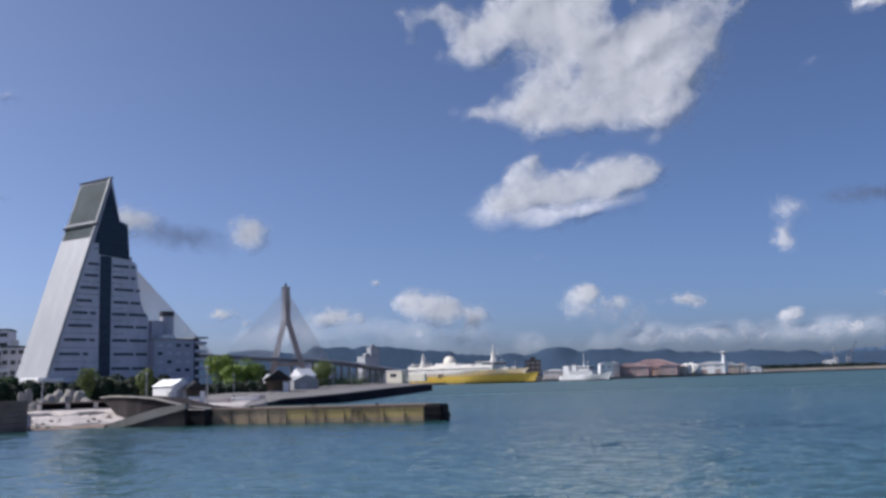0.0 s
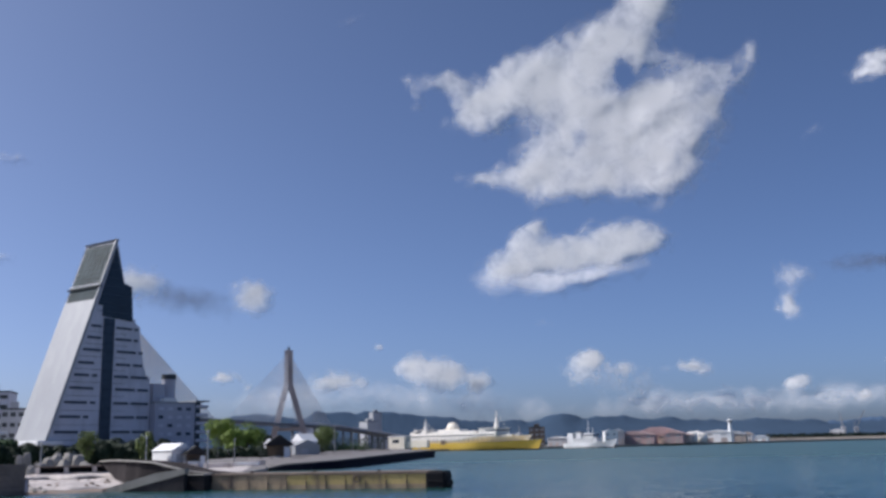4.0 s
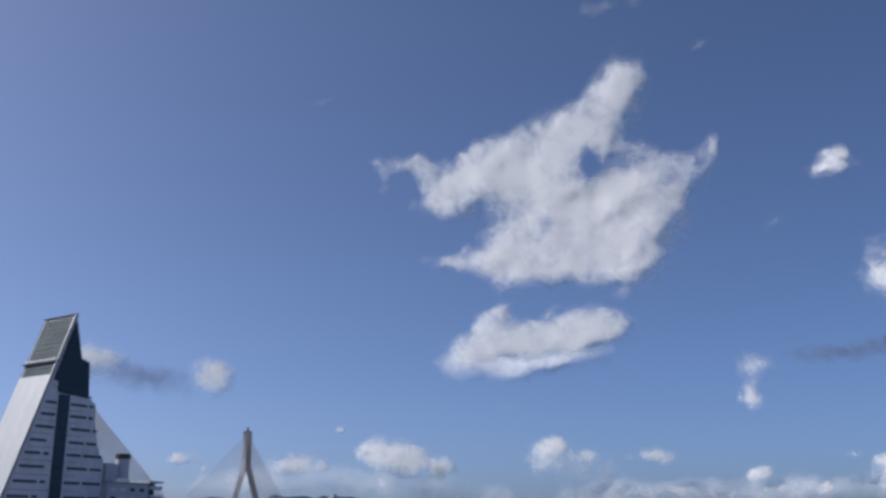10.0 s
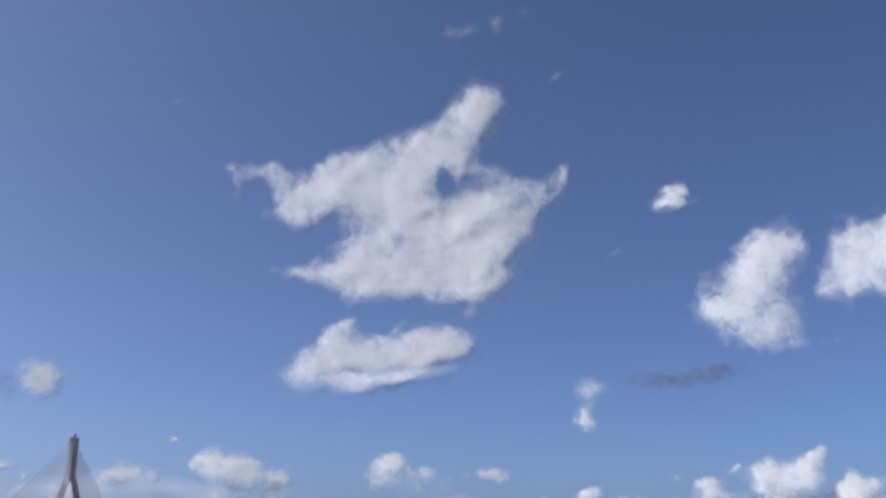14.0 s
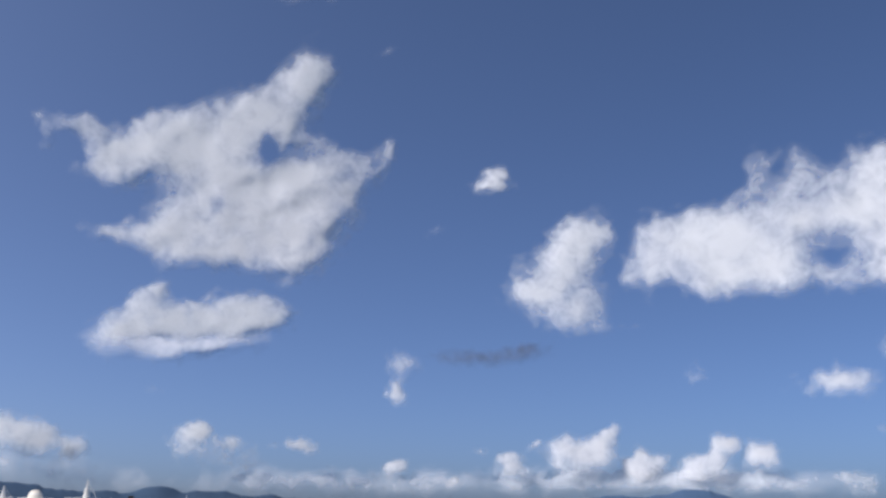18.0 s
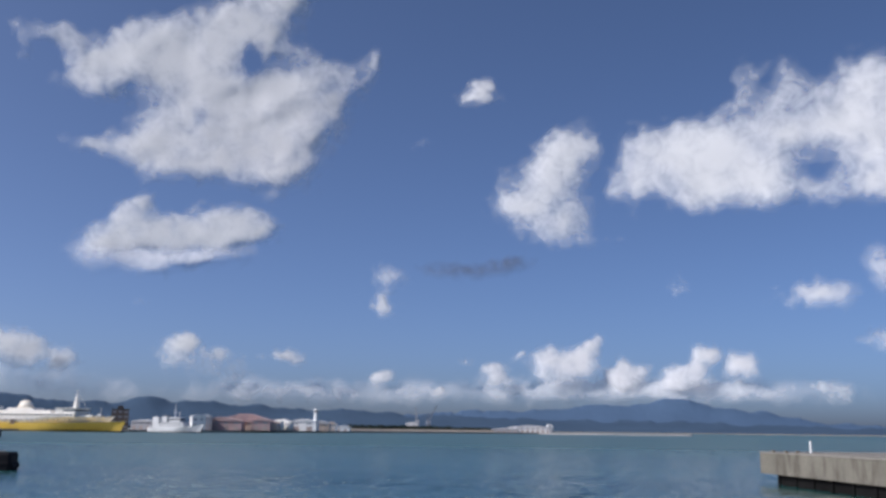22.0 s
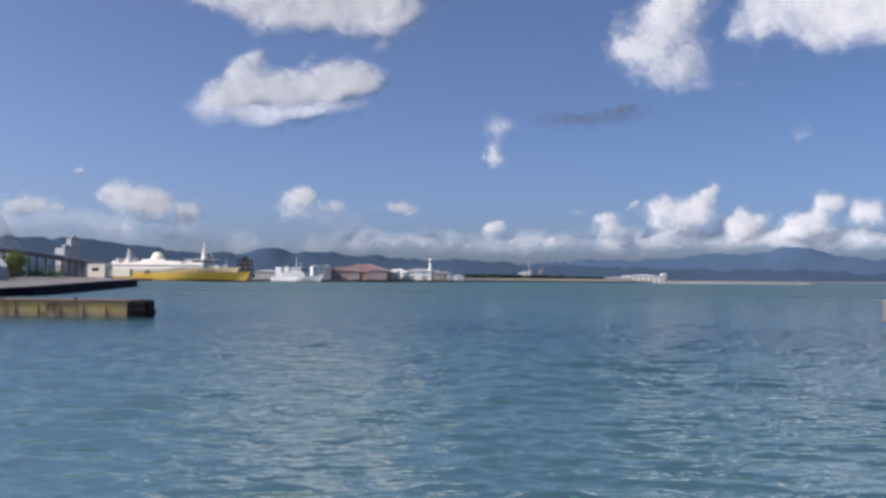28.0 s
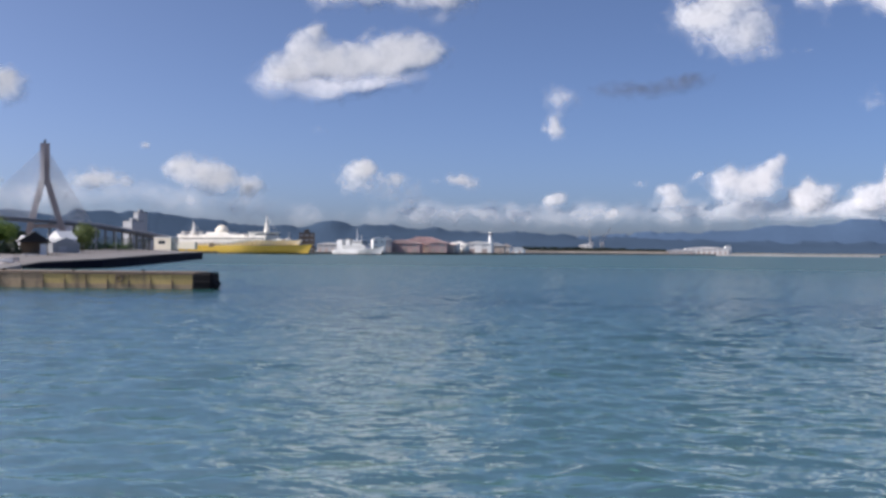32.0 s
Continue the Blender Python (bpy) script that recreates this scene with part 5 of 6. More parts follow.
def build_crane(az, d, h, lean, label):
    g = thing("harbour_crane", polar(az, d, 1.7), 0, label, "crane", "harbour cranes")
    for x in (-3, 3):
        for y in (0, 6):
            part("leg", beam(bmesh.new(), (x, y, 0), (x * 0.6, y * 0.7 + 1, 12), 0.9), "steel_grey", g)
    part("cabin", box(bmesh.new(), (-3.2, 0, 12), (3.2, 6, 16.5), 0.3), "wall_city", g)
    part("jib", beam(bmesh.new(), (0, 3, 15), (lean, 3, h), 1.2), "steel_grey", g, "grey lattice jib")
    part("stay", rod(bmesh.new(), (-2.5, 3, 22), (lean * 0.8, 3, h * 0.85), 0.25, 0.25, 6), "steel_grey", g)
    part("mast", beam(bmesh.new(), (-2, 3, 16), (-2.5, 3, 22), 0.8), "steel_grey", g)


build_crane(5.95, 1520, 36, -3, "grey harbour crane with an upright jib")
build_crane(6.6, 1540, 40, 13, "grey harbour crane with its jib raised aslant")


def leaf_cloud(bm, centre, radii, count, leaf, rng):
    """Small leaf blades scattered over and inside a crown."""
    for _ in range(count):
        while True:
            v = Vector((rng.uniform(-1, 1), rng.uniform(-1, 1), rng.uniform(-1, 1)))
            if 0.25 < v.length < 1:
                break
        v = v.normalized() * v.length ** 0.5
        p = Vector([c + a * b for c, a, b in zip(centre, v, radii)])
        n = (v + Vector((rng.uniform(-1, 1), rng.uniform(-1, 1), rng.uniform(-0.4, 1))) * 0.8).normalized()
        a = n.orthogonal().normalized() * leaf * rng.uniform(0.6, 1.3)
        b = n.cross(a) * 0.7
        bm.faces.new([bm.verts.new(p + q) for q in (-a, b * 0.9, a, -b * 1.1)])


def build_tree(place, h, r, mat, label, seed, name="tree", bare=0.3, blades=900, leaf=0.28):
    rng = random.Random(seed)
    g = thing(name, place, rng.uniform(0, 360), label, "tree", "trees of the park")
    bm = rod(bmesh.new(), (0, 0, 0), (0.1, 0.1, h * 0.55), h * 0.03 + 0.06, h * 0.015, 8)
    tips = []
    for i in range(6):
        a, up = i * 1.05 + rng.uniform(-0.3, 0.3), rng.uniform(0.3, 0.52)
        tip = (math.cos(a) * r * 0.6, math.sin(a) * r * 0.6, h * rng.uniform(0.5, 0.85))
        rod(bm, (0.05, 0.05, h * up), tip, h * 0.012, h * 0.004, 5)
        tips.append(tip)
    part("trunk", bm, "bark", g, "brown trunk with limbs")
    bm = bmesh.new()
    for i, tip in enumerate(tips):
        s = rng.uniform(0.42, 0.62)
        leaf_cloud(bm, tip, (r * s, r * s, h * 0.17), blades // 8, leaf, rng)
    leaf_cloud(bm, (0, 0, h * (bare + (1 - bare) * 0.55)), (r * 0.72, r * 0.72, h * (1 - bare) * 0.46), blades // 4, leaf, rng)
    part("crown", bm, mat, g, "leafy crown with gaps")
    return g


def shore_wood():
    """The dark belt of pines on the far shore."""
    rng = random.Random(8)
    bm = bmesh.new()
    for i in range(420):
        a = rng.uniform(2.0, 10.2)
        d = 1010 + (a - 2) * 30 + rng.uniform(40, 90)
        p = polar(a, d, 4.2)
        h = rng.uniform(2.6, 4.6) * (1.0 if a < 8 else 0.75)
        for k in range(3):
            bmesh.ops.create_cone(bm, cap_ends=False, segments=6, radius1=rng.uniform(2.0, 3.2) * (1 - k * 0.25), radius2=0.3, depth=h * 0.6,
                                  matrix=Matrix.Translation(p + Vector((rng.uniform(-0.8, 0.8), 0, h * (0.2 + k * 0.3)))))
    ob = link("shore_pines", bm, "shore_wood")
    tagged(ob, "dark belt of pine trees along the far shore", "trees", kind="stuff")
    bm = bmesh.new()
    front = [(1.2, 985), (4, 1085), (7, 1172), (10.4, 1268)]
    rows = [[bm.verts.new(polar(a, d + off, z)) for a, d in front] for off, z in ((0, 1.2), (14, 4.3), (75, 4.5), (80, 1.0))]
    for r0, r1 in zip(rows, rows[1:]):
        for i in range(3):
            bm.faces.new((r0[i], r0[i + 1], r1[i + 1], r1[i]))
    bmesh.ops.recalc_face_normals(bm, faces=bm.faces)
    tagged(link("shore_bank", bm, "sand"), "sloping sandy bank along the far shore", "bank", kind="structure")


shore_wood()


# ---- near pier with fender boards ----
def build_near_pier():
    g = thing("pier", (-52, 92.6, 0), 0, "low weathered yellow pier with a black rubber end", "pier")
    L, Z = 24.95, 1.62
    part("core", box(bmesh.new(), (0, 0.25, -1.5), (L - 1.6, 4.2, Z - 0.22)), "concrete_dark", g, "dark core below the deck")
    part("deck", box(bmesh.new(), (-0.3, -0.08, Z - 0.26), (L - 1.4, 4.4, Z), 0.03), "timber", g, "dark brown deck planking")
    for i in range(11):
        x = i * 2.13
        part("facing", box(bmesh.new(), (x + 0.03, 0.0, -0.6), (x + 2.10, 0.25, Z - 0.24), 0.03), "pier_brown" if i < 4 else "pier_yellow", g, "stained yellow facing board")
        part("fender_post", box(bmesh.new(), (x - 0.06, -0.10, -0.8), (x + 0.06, 0.02, Z - 0.8), 0.02), "timber", g)
    part("wet_band", box(bmesh.new(), (0.0, -0.012, -0.6), (L - 1.7, 0.1, 0.42), 0.01), "pier_brown", g, "dark wet band above the waterline")
    end = part("end_fender", box(bmesh.new(), (L - 1.75, -0.15, -0.9), (L + 0.3, 2.5, Z - 0.02), 0.22), "rubber", g, "black rubber end block")
    part("rib", box(bmesh.new(), (L - 1.5, -0.22, 0.55), (L + 0.2, -0.12, 0.75), 0.04), "rubber", end)
    part("tyre", rod(bmesh.new(), (L + 0.06, 0.1, 0.42), (L + 0.06, 2.3, 0.42), 0.42, 0.42, 14), "rubber", end, "round rubber fender roll")
    ring = bmesh.new()
    for k in range(14):
        a, b = k * math.tau / 14, (k + 1) * math.tau / 14
        rod(ring, (16.1 + 0.33 * math.cos(a), -0.12, 0.95 + 0.33 * math.sin(a)), (16.1 + 0.33 * math.cos(b), -0.12, 0.95 + 0.33 * math.sin(b)), 0.07, 0.07, 6)
    part("mooring_ring", ring, "timber", g)
    for x in (4, 11, 18):
        part("bollard", rod(bmesh.new(), (x, 1.2, Z), (x, 1.2, Z + 0.18), 0.14, 0.2, 10), "roof_dark", g)
    return g


build_near_pier()


# ---- walkway wall behind the pier ----
def build_walkway():
    g = thing("walkway", (0, 0, 0), 0, "dark-faced promenade deck rising gently over the water", "walkway")
    line = [(polar(-26.5, 191), 0.5), (polar(-25.4, 190), 1.25), (polar(-23.75, 190), 1.55), (polar(-22.1, 197), 1.8), (polar(-20.5, 223), 2.05), (polar(-18.85, 268), 2.3), (polar(-17.5, 328), 2.45), (polar(-16.68, 364), 2.52)]
    for (a, za), (b, zb) in zip(line, line[1:]):
        back = Vector((-26, 5, 0))
        bm = bmesh.new()
        v = [bm.verts.new(p) for p in ((a.x, a.y, 0.0), (b.x, b.y, 0.0), (b.x, b.y, zb - 0.25), (a.x, a.y, za - 0.25))]
        w = [bm.verts.new(Vector(p.co) + back) for p in v]
        bm.faces.new(v), bm.faces.new(w[::-1])
        for i in range(4):
            bm.faces.new((v[i], v[(i + 1) % 4], w[(i + 1) % 4], w[i]))
        bmesh.ops.recalc_face_normals(bm, faces=bm.faces)
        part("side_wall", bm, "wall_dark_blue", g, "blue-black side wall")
        bm = bmesh.new()
        v = [bm.verts.new(p) for p in ((a.x + 0.3, a.y - 0.1, za - 0.25), (b.x + 0.3, b.y - 0.1, zb - 0.25), (b.x + 0.3, b.y - 0.1, zb), (a.x + 0.3, a.y - 0.1, za))]
        w = [bm.verts.new(Vector(p.co) + back) for p in v]
        bm.faces.new(v), bm.faces.new(w[::-1])
        for i in range(4):
            bm.faces.new((v[i], v[(i + 1) % 4], w[(i + 1) % 4], w[i]))
        bmesh.ops.recalc_face_normals(bm, faces=bm.faces)
        for q in w:
            q.co.z += 0.7
        part("deck", bm, "paving", g, "grey boarded deck rising towards the park")
        n = int((b - a).length / 2.5)
        for k in range(n):
            p, z = a.lerp(b, k / n), za + (zb - za) * k / n
            part("rail_post", box(bmesh.new(), (p.x - 12.04, p.y + 2.9, z), (p.x - 11.96, p.y + 3.0, z + 1.0)), "timber", g)
    return g


build_walkway()


# ---- concrete pier beside the camera's shore ----
def build_right_pier():
    g = thing("concrete_pier", (0, 0, 0), 0, "high concrete pier on a recessed footing coloured as deep shade", "pier")
    top = 2.46
    face = [(36.2, 76.9), (36.0, 70.0), (35.6, 63.0), (35.2, 56.0), (34.7, 49.0), (34.2, 42.0)]
    for i, ((x0, y0), (x1, y1)) in enumerate(zip(face, face[1:])):
        bm = slab(bmesh.new(), [(x1, y1 + 0.02), (x0, y0 - 0.02), (x0 + 13, y0 - 0.02), (x1 + 13, y1 + 0.02)], top - 1.62, top - 0.02)
        part("slab_edge", bm, "concrete_stained", g, "stained concrete edge beam")
        bm = slab(bmesh.new(), [(x1 - 0.06, y1), (x0 - 0.06, y0), (x0 + 13, y0), (x1 + 13, y1)], top - 0.02, top + 0.10)
        part("deck", bm, "concrete_worn", g, "pale worn deck edge")
    # footing and ribs are black to paint the shade under the slab
    part("footing", slab(bmesh.new(), [(34.7, 42), (36.7, 75.0), (47, 75.0), (46, 42)], -1.5, top - 1.63), "footing_black", g, "recessed footing, black for the shade under the slab")
    for i in range(11):
        y = 74.6 - i * 3.0
        x = 36.68 - (75 - y) * 0.0606
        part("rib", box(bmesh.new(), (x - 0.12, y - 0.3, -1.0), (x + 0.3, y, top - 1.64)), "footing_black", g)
    part("marker_post", rod(bmesh.new(), (38.0, 71.9, top + 0.1), (38.0, 71.9, top + 1.0), 0.09, 0.09, 8), "trim_white", g, "white marker post")
    for y in (75.2, 73.0, 71.2):
        part("cleat", box(bmesh.new(), (36.5, y, top + 0.1), (36.75, y + 0.3, top + 0.26), 0.03), "timber", g)


build_right_pier()


# ---- park front: stone wall, terraces, ramp ----
def build_park_front():
    # stone block wall, course by course
    g = thing("stone_wall", (0, 0, 0), 0, "brown-grey stone retaining wall at the water's edge", "wall")
    a, b = Vector((-84, 70.5, 0)), Vector((-68.2, 84.2, 0))
    side = (b - a).normalized()
    out = Vector((side.y, -side.x, 0))
    rng = random.Random(3)
    part("core", slab(bmesh.new(), [(a - out * 3).xy, (b - out * 3).xy, (b - out * 0.3).xy, (a - out * 0.3).xy], -1, 3.05), "stone", g)
    for row in range(6):
        s = -0.8 * (row % 2)
        while s < (b - a).length - 0.3:
            w = rng.uniform(1.2, 2.0)
            p = a + side * max(s, 0)
            q = a + side * min(s + w - 0.05, (b - a).length)
            z = -0.2 + row * 0.56
            o = out * rng.uniform(-0.05, 0.08)
            bm = slab(bmesh.new(), [(p - out * 0.4).xy, (q - out * 0.4).xy, (q + o).xy, (p + o).xy], z, z + 0.52)
            part("stone", bm, "stone", g)
            s += w
    # pale pebble slope going down to the water
    t = thing("pebble_beach", (0, 0, 0), 0, "pale pebble slope with a dark wet foot at the water", "beach")
    field, fbm = lattice_noise(77)
    def strip(name, rows, mat, label):
        azs = np.arange(-39.6, -33.4, 0.12)
        grid = [[polar(az, d + 0.9 * math.sin(az * 2.1) + 1.2 * fbm(az * 1.3 + 40, d * 0.2, 3), z + 0.16 * (fbm(az * 4 + 60, d * 0.7, 3) - 0.5)) for az in azs] for d, z in rows]
        grid.append([v - Vector((0, 0, 1.5)) for v in grid[-1]])
        grid.insert(0, [v - Vector((0, 0, 1.0)) for v in grid[0]])
        n, m = len(grid), len(azs)
        idx = np.arange(n * m).reshape(n, m)
        faces = np.stack([idx[:-1, :-1], idx[:-1, 1:], idx[1:, 1:], idx[1:, :-1]], -1).reshape(-1, 4)
        ob = new(name, mesh_of(name, [v[:] for r in grid for v in r], faces, mat))
        ob.parent, ob["label"] = t, label
    strip("wet_foot", [(108.6, -0.25), (109.8, 0.0), (111.2, 0.28)], "stone", "dark brown wet pebbles")
    strip("pebble_slope", [(111.0, 0.22), (113.5, 0.55), (116.5, 0.9), (119.5, 1.2)], "stone_white", "pale dry pebbles")
    strip("ledge", [(119.3, 1.18), (119.5, 1.45), (123.0, 1.62), (126.5, 1.66)], "stone_pale", "pale stone ledge above the slope")
    for k in range(26):
        az, d = rng.uniform(-39.3, -33.8), rng.uniform(110.5, 119)
        p = polar(az, d + 1.0, 0.2 + (d - 111) * 0.12)
        bm = bmesh.new()
        bmesh.ops.create_icosphere(bm, subdivisions=1, radius=1, matrix=Matrix.Translation(p) @ Matrix.Diagonal((rng.uniform(0.2, 0.6), 0.3, rng.uniform(0.12, 0.3), 1)))
        part("stone", bm, "stone" if k % 3 else "concrete_pale", t)
    # low wall above the terraces, a black strip as shade in its openings
    w = thing("low_garden_wall", (-79.5, 99.8, PARK_Z), 34, "low pale wall with planters behind the steps", "wall")
    part("base", box(bmesh.new(), (0, 0, 0), (15, 0.6, 0.28), 0.03), "stone_pale", w)
    for x in (0, 3.2, 6.4, 10.2, 14.5):
        part("pillar", box(bmesh.new(), (x, 0, 0.28), (x + 0.5, 0.6, 0.95), 0.03), "stone_pale", w)
    part("rail", box(bmesh.new(), (0, 0.1, 0.95), (15, 0.5, 1.12), 0.02), "stone", w)
    part("opening_shade", box(bmesh.new(), (0.4, 0.32, 0.26), (14.6, 0.58, 0.96)), "footing_black", w, "black strip as the shade in openings between the pillars")
    # sunlit pale paving of the plaza, in long strips
    pz = thing("plaza_paving", (0, 0, PARK_Z), 0, "sunlit pale stone paving of the plaza", "pavement")
    for k in range(9):
        d0, d1 = 118 + k * 7.0, 124.9 + k * 7.0
        outline = [polar(az, dd).xy for az, dd in ((-31.6, d0), (-27.6 + k * 0.1, d0), (-27.6 + k * 0.1, d1), (-31.6, d1))]
        part("paving_strip", slab(bmesh.new(), outline, -0.2, 0.04), "stone_white", pz)
    # curved ramp wall
    r = thing("ramp", (0, 0, 0), 0, "grey curved concrete ramp wall sloping to the quay", "ramp")
    pts = [(-70.6, 100.2, 2.7, 3.0), (-68.4, 98.6, 1.7, 3.1), (-66.5, 97.2, 0.9, 3.12), (-64.2, 95.4, 0.0, 3.08), (-61.8, 94.2, -1, 3.0), (-59.2, 93.4, -1, 2.8), (-57.0, 92.9, -1, 2.35),
           (-54.8, 92.8, -1, 1.9), (-52.2, 92.9, -1, 1.62)]
    for p, q in zip(pts, pts[1:]):
        bm = bmesh.new()
        v = [bm.verts.new(c) for c in ((p[0], p[1], p[2]), (q[0], q[1], q[2]), (q[0], q[1], q[3]), (p[0], p[1], p[3]))]
        u = [bm.verts.new(Vector(c.co) + Vector((0.6, 4.5, 0))) for c in v]
        bm.faces.new(v), bm.faces.new(u[::-1])
        for i in range(4):
            bm.faces.new((v[i], v[(i + 1) % 4], u[(i + 1) % 4], u[i]))
        bmesh.ops.recalc_face_normals(bm, faces=bm.faces)
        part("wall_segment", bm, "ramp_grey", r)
        out2 = Vector((-(p[1] - q[1]), p[0] - q[0], 0)).normalized() * 0.12
        part("coping", beam(bmesh.new(), Vector((p[0], p[1], p[3] + 0.06)) + out2, Vector((q[0], q[1], q[3] + 0.06)) + out2, 0.5, 0.14), "concrete_pale", r, "pale coping stones")
    # stair flight slanting down along the quay
    f = thing("quay_stairs", (0, 0, 0), 0, "stone stair flight slanting down the quay wall", "stairs")
    for k in range(12):
        x = -54.6 - k * 0.42
        part("step", box(bmesh.new(), (x - 0.44, 90.6, -1.0), (x, 92.6, 1.55 - k * 0.125), 0.01), "concrete_pale", f)
    part("parapet", profile(bmesh.new(), [(-62.4, -0.3), (-53.6, 1.75), (-53.6, 2.3), (-57.0, 1.85), (-60.6, 0.95), (-62.8, 0.35)], 89.9, 90.8), "concrete", f, "sloping stair parapet")
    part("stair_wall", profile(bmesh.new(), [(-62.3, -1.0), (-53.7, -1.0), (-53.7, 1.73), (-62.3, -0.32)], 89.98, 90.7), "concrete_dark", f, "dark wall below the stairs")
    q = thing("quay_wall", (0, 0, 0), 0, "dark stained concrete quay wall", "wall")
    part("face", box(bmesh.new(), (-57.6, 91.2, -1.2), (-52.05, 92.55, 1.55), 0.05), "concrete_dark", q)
    part("coping", box(bmesh.new(), (-57.4, 91.1, 1.55), (-52.05, 92.6, 1.68), 0.03), "concrete_pale", q)


build_park_front()


def build_rock(place, w, h, seed, mat="paving"):
    rng = random.Random(seed)
    bm = bmesh.new()
    bmesh.ops.create_icosphere(bm, subdivisions=2, radius=1)
    for v in bm.verts:
        n = noise.noise(v.co * 1.4 + Vector((seed * 3.1, 0, 0)))
        v.co *= 1 + 0.35 * n
        v.co = Vector((v.co.x * w, v.co.y * w * 0.8, max(v.co.z, -0.3) * h))
    ob = link("boulder", bm, mat)
    ob.location = Vector(place) + Vector((0, 0, h * 0.25))
    return tagged(ob, "pale grey rough boulder in the park", "boulder", "boulders of the park")


ROCKS = [(-37.9, 132, 0.9, 1.7), (-37.5, 133, 1.1, 2.1), (-37.1, 132, 0.9, 1.5), (-36.8, 134, 1.3, 2.3), (-36.4, 133, 1.1, 2.0), (-36.1, 132, 0.8, 1.3), (-38.3, 131, 0.8, 1.2),
         (-37.3, 130, 0.9, 1.0), (-36.0, 131, 1.0, 1.1), (-35.4, 132, 0.8, 0.9), (-34.9, 133, 0.7, 1.1), (-38.7, 130, 0.7, 0.9)]
for i, (az, d, w, h) in enumerate(ROCKS):
    build_rock(polar(az, d, PARK_Z), w, h, i, "concrete_pale")


def build_standing_stone(az, d, w, h, lean):
    """An upright rough slab, tapering and leaning a little."""
    bm = bmesh.new()
    rows = [(0, 1.0), (h * 0.35, 1.06), (h * 0.8, 0.9), (h, 0.6)]
    rings = []
    for z, k in rows:
        ring = [(-w / 2 * k, -0.3), (w / 2 * k, -0.35), (w / 2 * k * 0.9, 0.3), (-w / 2 * k * 0.95, 0.35)]
        rings.append([bm.verts.new((x + lean * z, y, z + 0.12 * math.sin(x * 5 + az))) for x, y in ring])
    for a, b in zip(rings, rings[1:]):
        for i in range(4):
            bm.faces.new((a[i], a[(i + 1) % 4], b[(i + 1) % 4], b[i]))
    bm.faces.new(rings[-1]), bm.faces.new(rings[0][::-1])
    bmesh.ops.bevel(bm, geom=list(bm.edges), offset=0.06, segments=1, affect="EDGES")
    ob = link("standing_stone", bm, "concrete_pale")
    ob.matrix_world = Matrix.Translation(polar(az, d, PARK_Z)) @ pose(0, 0, 0, 0, 0, 25)
    tagged(ob, "upright rough grey stone slab in the park", "stone", "standing stones")


for az, d, w, h, lean in ((-39.35, 131, 0.85, 2.5, 0.02), (-38.95, 132, 0.95, 2.8, -0.03), (-38.55, 133, 0.6, 1.6, 0.08)):
    build_standing_stone(az, d, w, h, lean)


def build_hedge(az0, az1, d, h, mat, label, seed, blades=2600):
    rng = random.Random(seed)
    a, b = polar(az0, d, 0), polar(az1, d, 0)
    bm = bmesh.new()
    n = max(3, int((b - a).length / 2.2))
    for i in range(n):
        p = a.lerp(b, (i + 0.5) / n)
        k = rng.uniform(0.9, 1.1)
        leaf_cloud(bm, (p.x, p.y, h * 0.48 * k), (1.9, 1.6, h * 0.52 * k), blades // n, 0.24, rng)
    ob = link("hedge", bm, mat)
    ob.location.z = PARK_Z
    return tagged(ob, label, "hedge", "hedges of the park")


build_hedge(-42.5, -36.2, 165, 4.3, "leaf_dark", "dense dark green hedge below the tall building", 1, 11000)
build_hedge(-36.4, -31.6, 168, 4.3, "leaf_dark", "dense dark hedge behind the terraces", 2, 9000)
build_hedge(-30.6, -26.4, 215, 3.2, "leaf_dark", "dark clipped hedge beside the kiosks", 3, 5000)
build_hedge(-26.2, -20.5, 330, 4.2, "leaf_mid", "green shrubs in front of the bridge", 4, 4000)
build_hedge(-23.4, -19.6, 560, 9.0, "leaf_dark", "dark trees under the bridge ramp", 5, 5000)
TREES = [(-36.0, 158, 5.9, 1.5, "leaf_olive", "small yellow-green tree before the hedge"), (-33.0, 160, 5.6, 1.3, "leaf_olive", "thin olive-green young tree"),
         (-28.85, 232, 9.6, 3.6, "leaf_bright", "bright green round-crowned park tree"),
         (-27.4, 226, 8.8, 4.1, "leaf_bright", "broad bright green park tree"), (-28.0, 222, 7.0, 3.2, "leaf_bright", "lower bright green park tree"),
         (-23.15, 268, 8.9, 3.9, "leaf_olive", "green park tree near the white tents"), (-40.2, 170, 5.0, 2.4, "leaf_mid", "green tree at the park's edge"),
         (-34.5, 172, 5.0, 2.4, "leaf_dark", "dark evergreen behind the terraces"), (-26.3, 300, 7.0, 3.0, "leaf_dark", "dark evergreen behind the kiosk")]
for i, (a, d, h, r, mat, label) in enumerate(TREES):
    build_tree(polar(a, d, PARK_Z), h, r, mat, label, 20 + i, blades=2600 if r > 2 else 1000, bare=0.12, leaf=0.26 if r > 2 else 0.2)


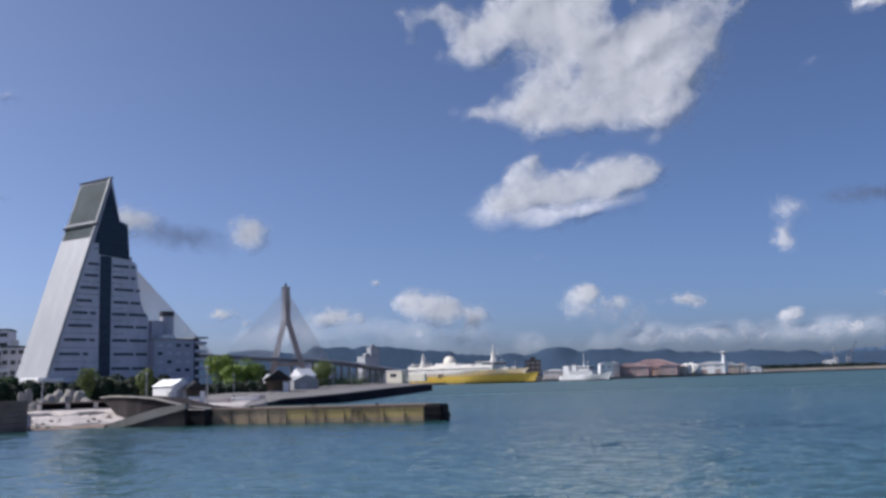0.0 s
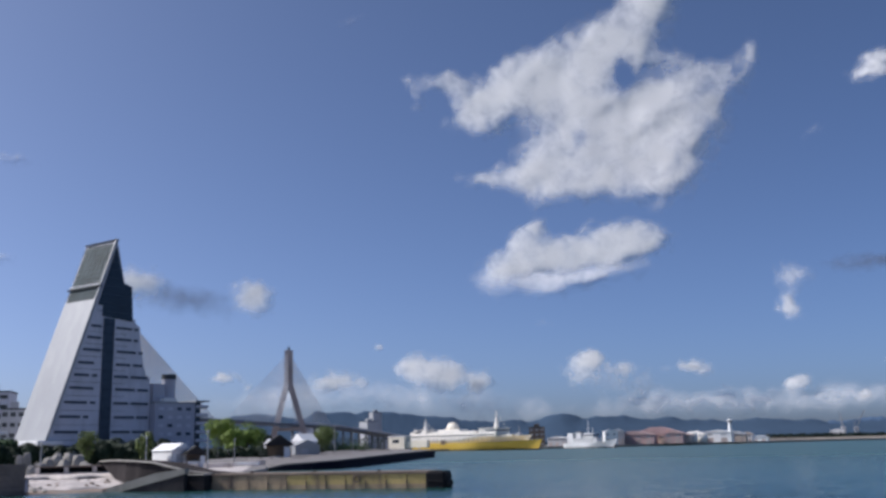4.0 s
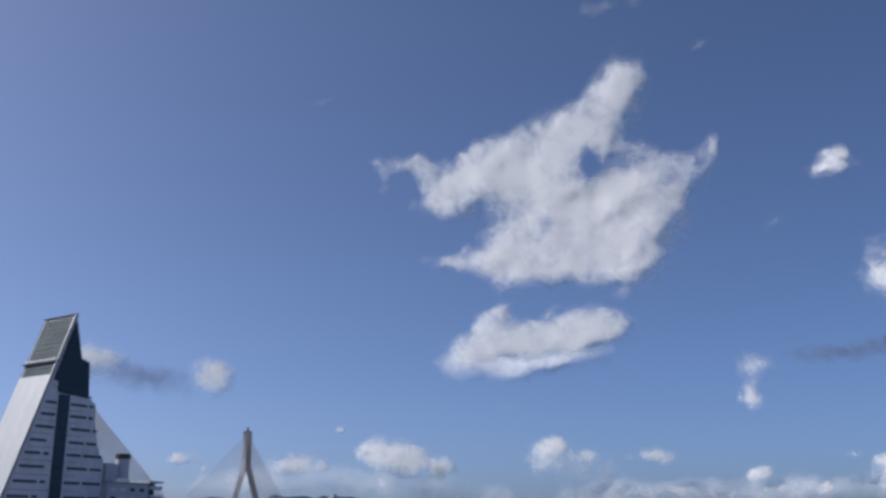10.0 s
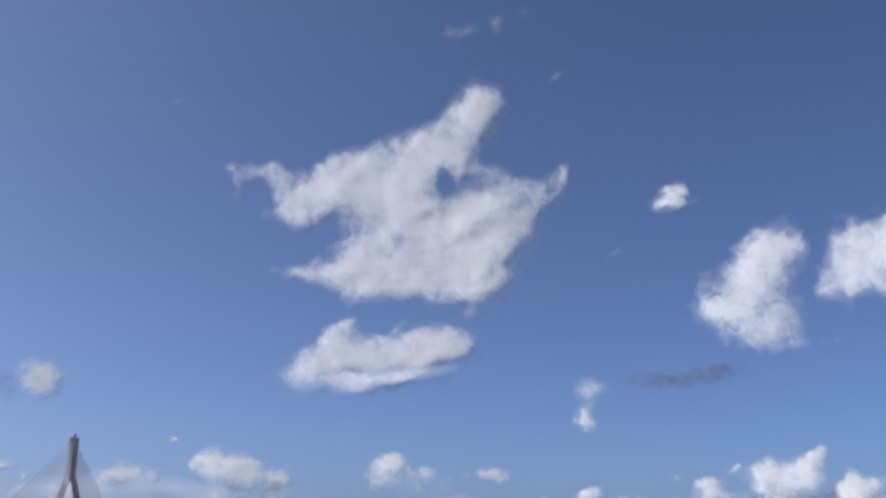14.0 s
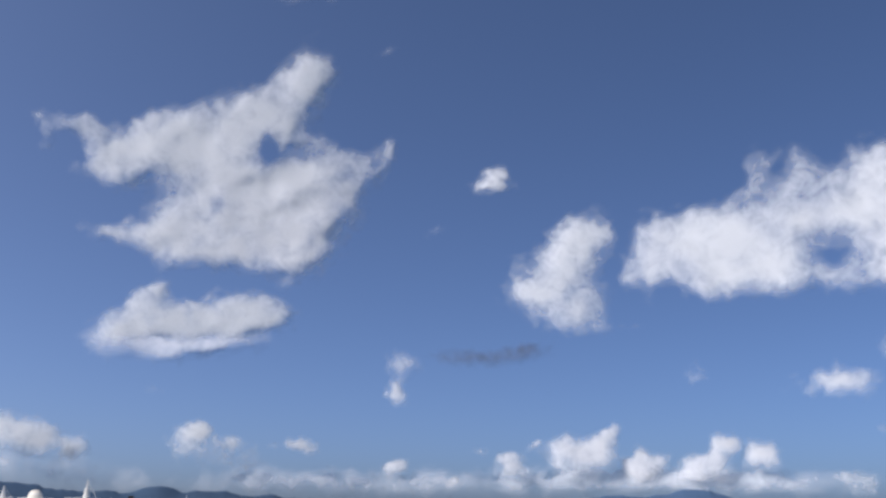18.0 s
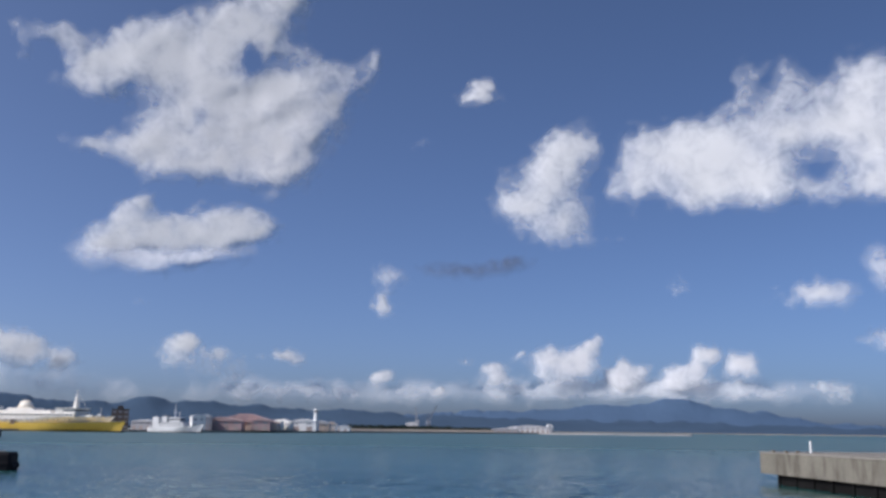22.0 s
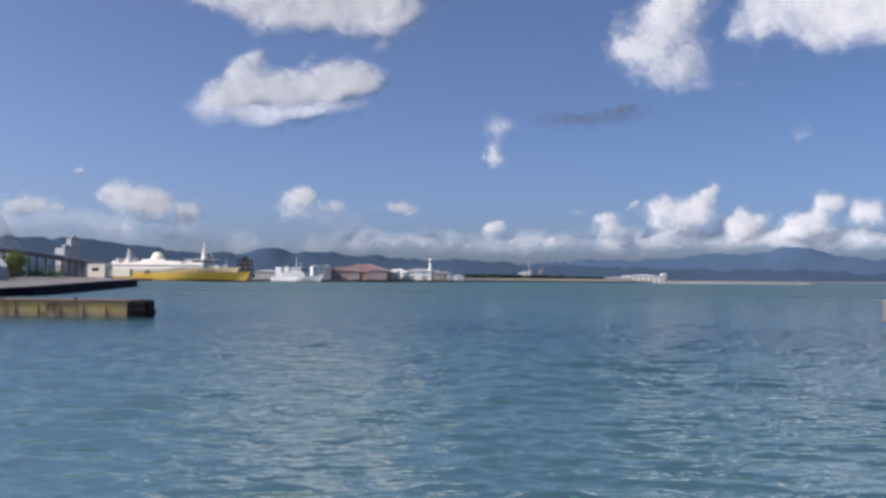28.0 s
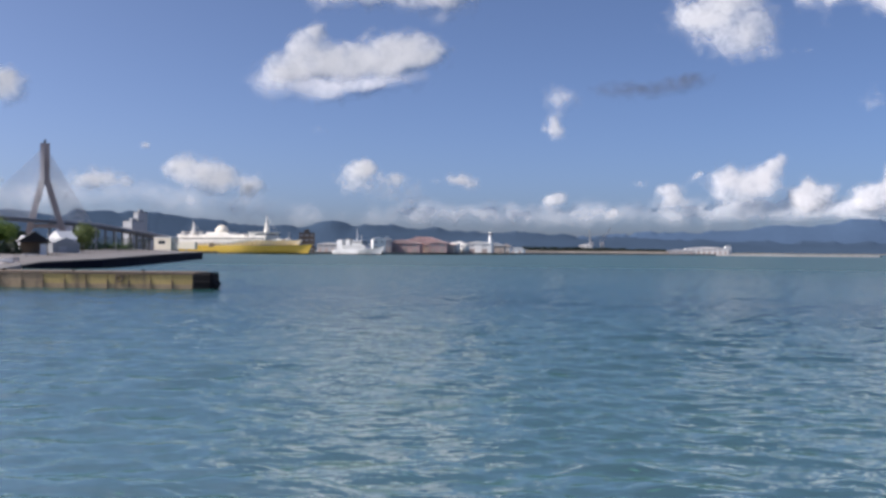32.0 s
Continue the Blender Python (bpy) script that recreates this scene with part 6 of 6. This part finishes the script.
def build_kiosk(az, d, w, turn, label):
    g = thing("kiosk", polar(az, d, PARK_Z), turn, label, "kiosk", "kiosks of the park")
    h, r = w * 0.66, w * 1.12
    part("roof", profile(bmesh.new(), [(-w * 0.66, h), (w * 0.66, h), (0, r)], -w * 0.1, w * 1.1), "roof_dark", g, "dark gabled roof")
    for x in (-w / 2, w / 2 - 0.2):
        for y in (0, w * 0.9):
            part("post", box(bmesh.new(), (x, y, 0), (x + 0.2, y + 0.2, h)), "timber", g)
    part("counter", box(bmesh.new(), (-w / 2 + 0.2, 0.3, 0), (w / 2 - 0.2, w * 0.85, 1.0), 0.02), "trim_white", g)
    part("back_wall", box(bmesh.new(), (-w / 2, w * 0.85, 0), (w / 2, w * 0.9, h)), "timber", g)
    part("banner", box(bmesh.new(), (w * 0.2, -0.05, 0.1), (w * 0.45, 0.02, h * 0.9)), "tent_white", g)
    return g


build_kiosk(-30.2, 158, 3.0, 40, "open timber kiosk with a dark gabled roof")
build_kiosk(-25.6, 214, 5.0, 30, "open timber kiosk with a dark roof and white banners")


def build_tent(az, d, w, depth, h, turn, label, cloth="tent_white"):
    g = thing("marquee", polar(az, d, PARK_Z), turn, label, "tent", "white tents")
    part("wall", box(bmesh.new(), (-w / 2, 0, 0), (w / 2, depth, h * 0.72)), cloth, g)
    part("roof", profile(bmesh.new(), [(-w / 2 - 0.2, h * 0.7), (w / 2 + 0.2, h * 0.7), (w * 0.02, h), (-w * 0.02, h)], -0.25, depth + 0.25), cloth, g)
    part("opening", box(bmesh.new(), (-w * 0.28, -0.05, 0.6), (w * 0.02, 0.03, h * 0.55)), "wall_city", g, "grey doorway")
    for x in (-w / 2, w / 2):
        part("pole", rod(bmesh.new(), (x, -0.1, 0), (x, -0.1, h * 0.75), 0.06, 0.06, 6), "steel_grey", g)
    return g


build_tent(-30.95, 160, 3.8, 5.8, 3.8, 62, "white house-shaped tent beside the kiosk")
build_tent(-24.55, 246, 5.0, 4, 6.2, -30, "white peaked tent behind the kiosk")
build_tent(-26.2, 262, 4.2, 5, 5.2, -30, "white market tent with grey doorway")
build_tent(-28.4, 240, 3.0, 3, 2.6, 10, "small white tent under the trees")
build_tent(-24.0, 240, 6.0, 5, 4.6, 40, "grey canvas tent beside the white tents", "steel_grey")


def build_lamp_post(az, d, h):
    g = thing("lamp_post", polar(az, d, PARK_Z), 0, "slim grey park lamp post with a small head", "lamp post", "lamp posts of the park")
    part("base", rod(bmesh.new(), (0, 0, 0), (0, 0, 0.6), 0.16, 0.12, 10), "steel_grey", g)
    part("pole", rod(bmesh.new(), (0, 0, 0.6), (0, 0, h), 0.10, 0.07, 8), "steel_grey", g)
    part("head", box(bmesh.new(), (-0.16, -0.16, h), (0.16, 0.16, h + 0.34), 0.05), "steel_grey", g, "pale lantern head")
    return g


for a, d, h in ((-29.58, 120, 4.6), (-32.9, 150, 4.4), (-28.1, 200, 4.5), (-22.45, 262, 8.2), (-21.4, 280, 6.5), (-38.3, 128, 3.6), (-24.9, 240, 5.0), (-23.9, 250, 5.0)):
    build_lamp_post(a, d, h)


def build_sign_block(az, d, w, h, mat, label):
    g = thing("park_block", polar(az, d, PARK_Z), 10, label, "wall block", "stone blocks of the plaza")
    part("block", box(bmesh.new(), (-w / 2, 0, 0), (w / 2, 0.6, h), 0.04), mat, g)
    part("plinth", box(bmesh.new(), (-w / 2 - 0.1, -0.1, 0), (w / 2 + 0.1, 0.7, 0.16), 0.02), "stone_pale", g)


for a, d, w, h, mat, label in ((-29.0, 150, 4.5, 0.7, "stone_pale", "low pale stone seat wall"), (-27.6, 160, 5.0, 0.6, "trim_white", "white low bench wall on the plaza"),
                               (-26.9, 170, 3.0, 0.8, "stone_pale", "pale planter wall on the plaza"), (-25.0, 205, 6.0, 0.7, "concrete_pale", "pale long seat on the promenade"),
                               (-30.6, 150, 3.0, 0.6, "stone_pale", "pale stone seat by the ramp")):
    build_sign_block(a, d, w, h, mat, label)


def build_pavilion():
    g = thing("park_pavilion", polar(-40.6, 300, PARK_Z), 40, "low grey pavilion with a white roof edge", "building")
    part("wall", box(bmesh.new(), (-12, 0, 0), (2, 9, 7.2)), "facade_dark", g)
    part("roof", profile(bmesh.new(), [(-13, 7.0), (3, 8.3), (3, 9.1), (-13, 7.8)], -0.8, 9.8), "trim_white", g, "white sloping roof")
    for i in range(3):
        part("window", box(bmesh.new(), (-11 + i * 4.2, -0.08, 1.2), (-8.2 + i * 4.2, 0.04, 4.6)), "glass_blue", g)


build_pavilion()
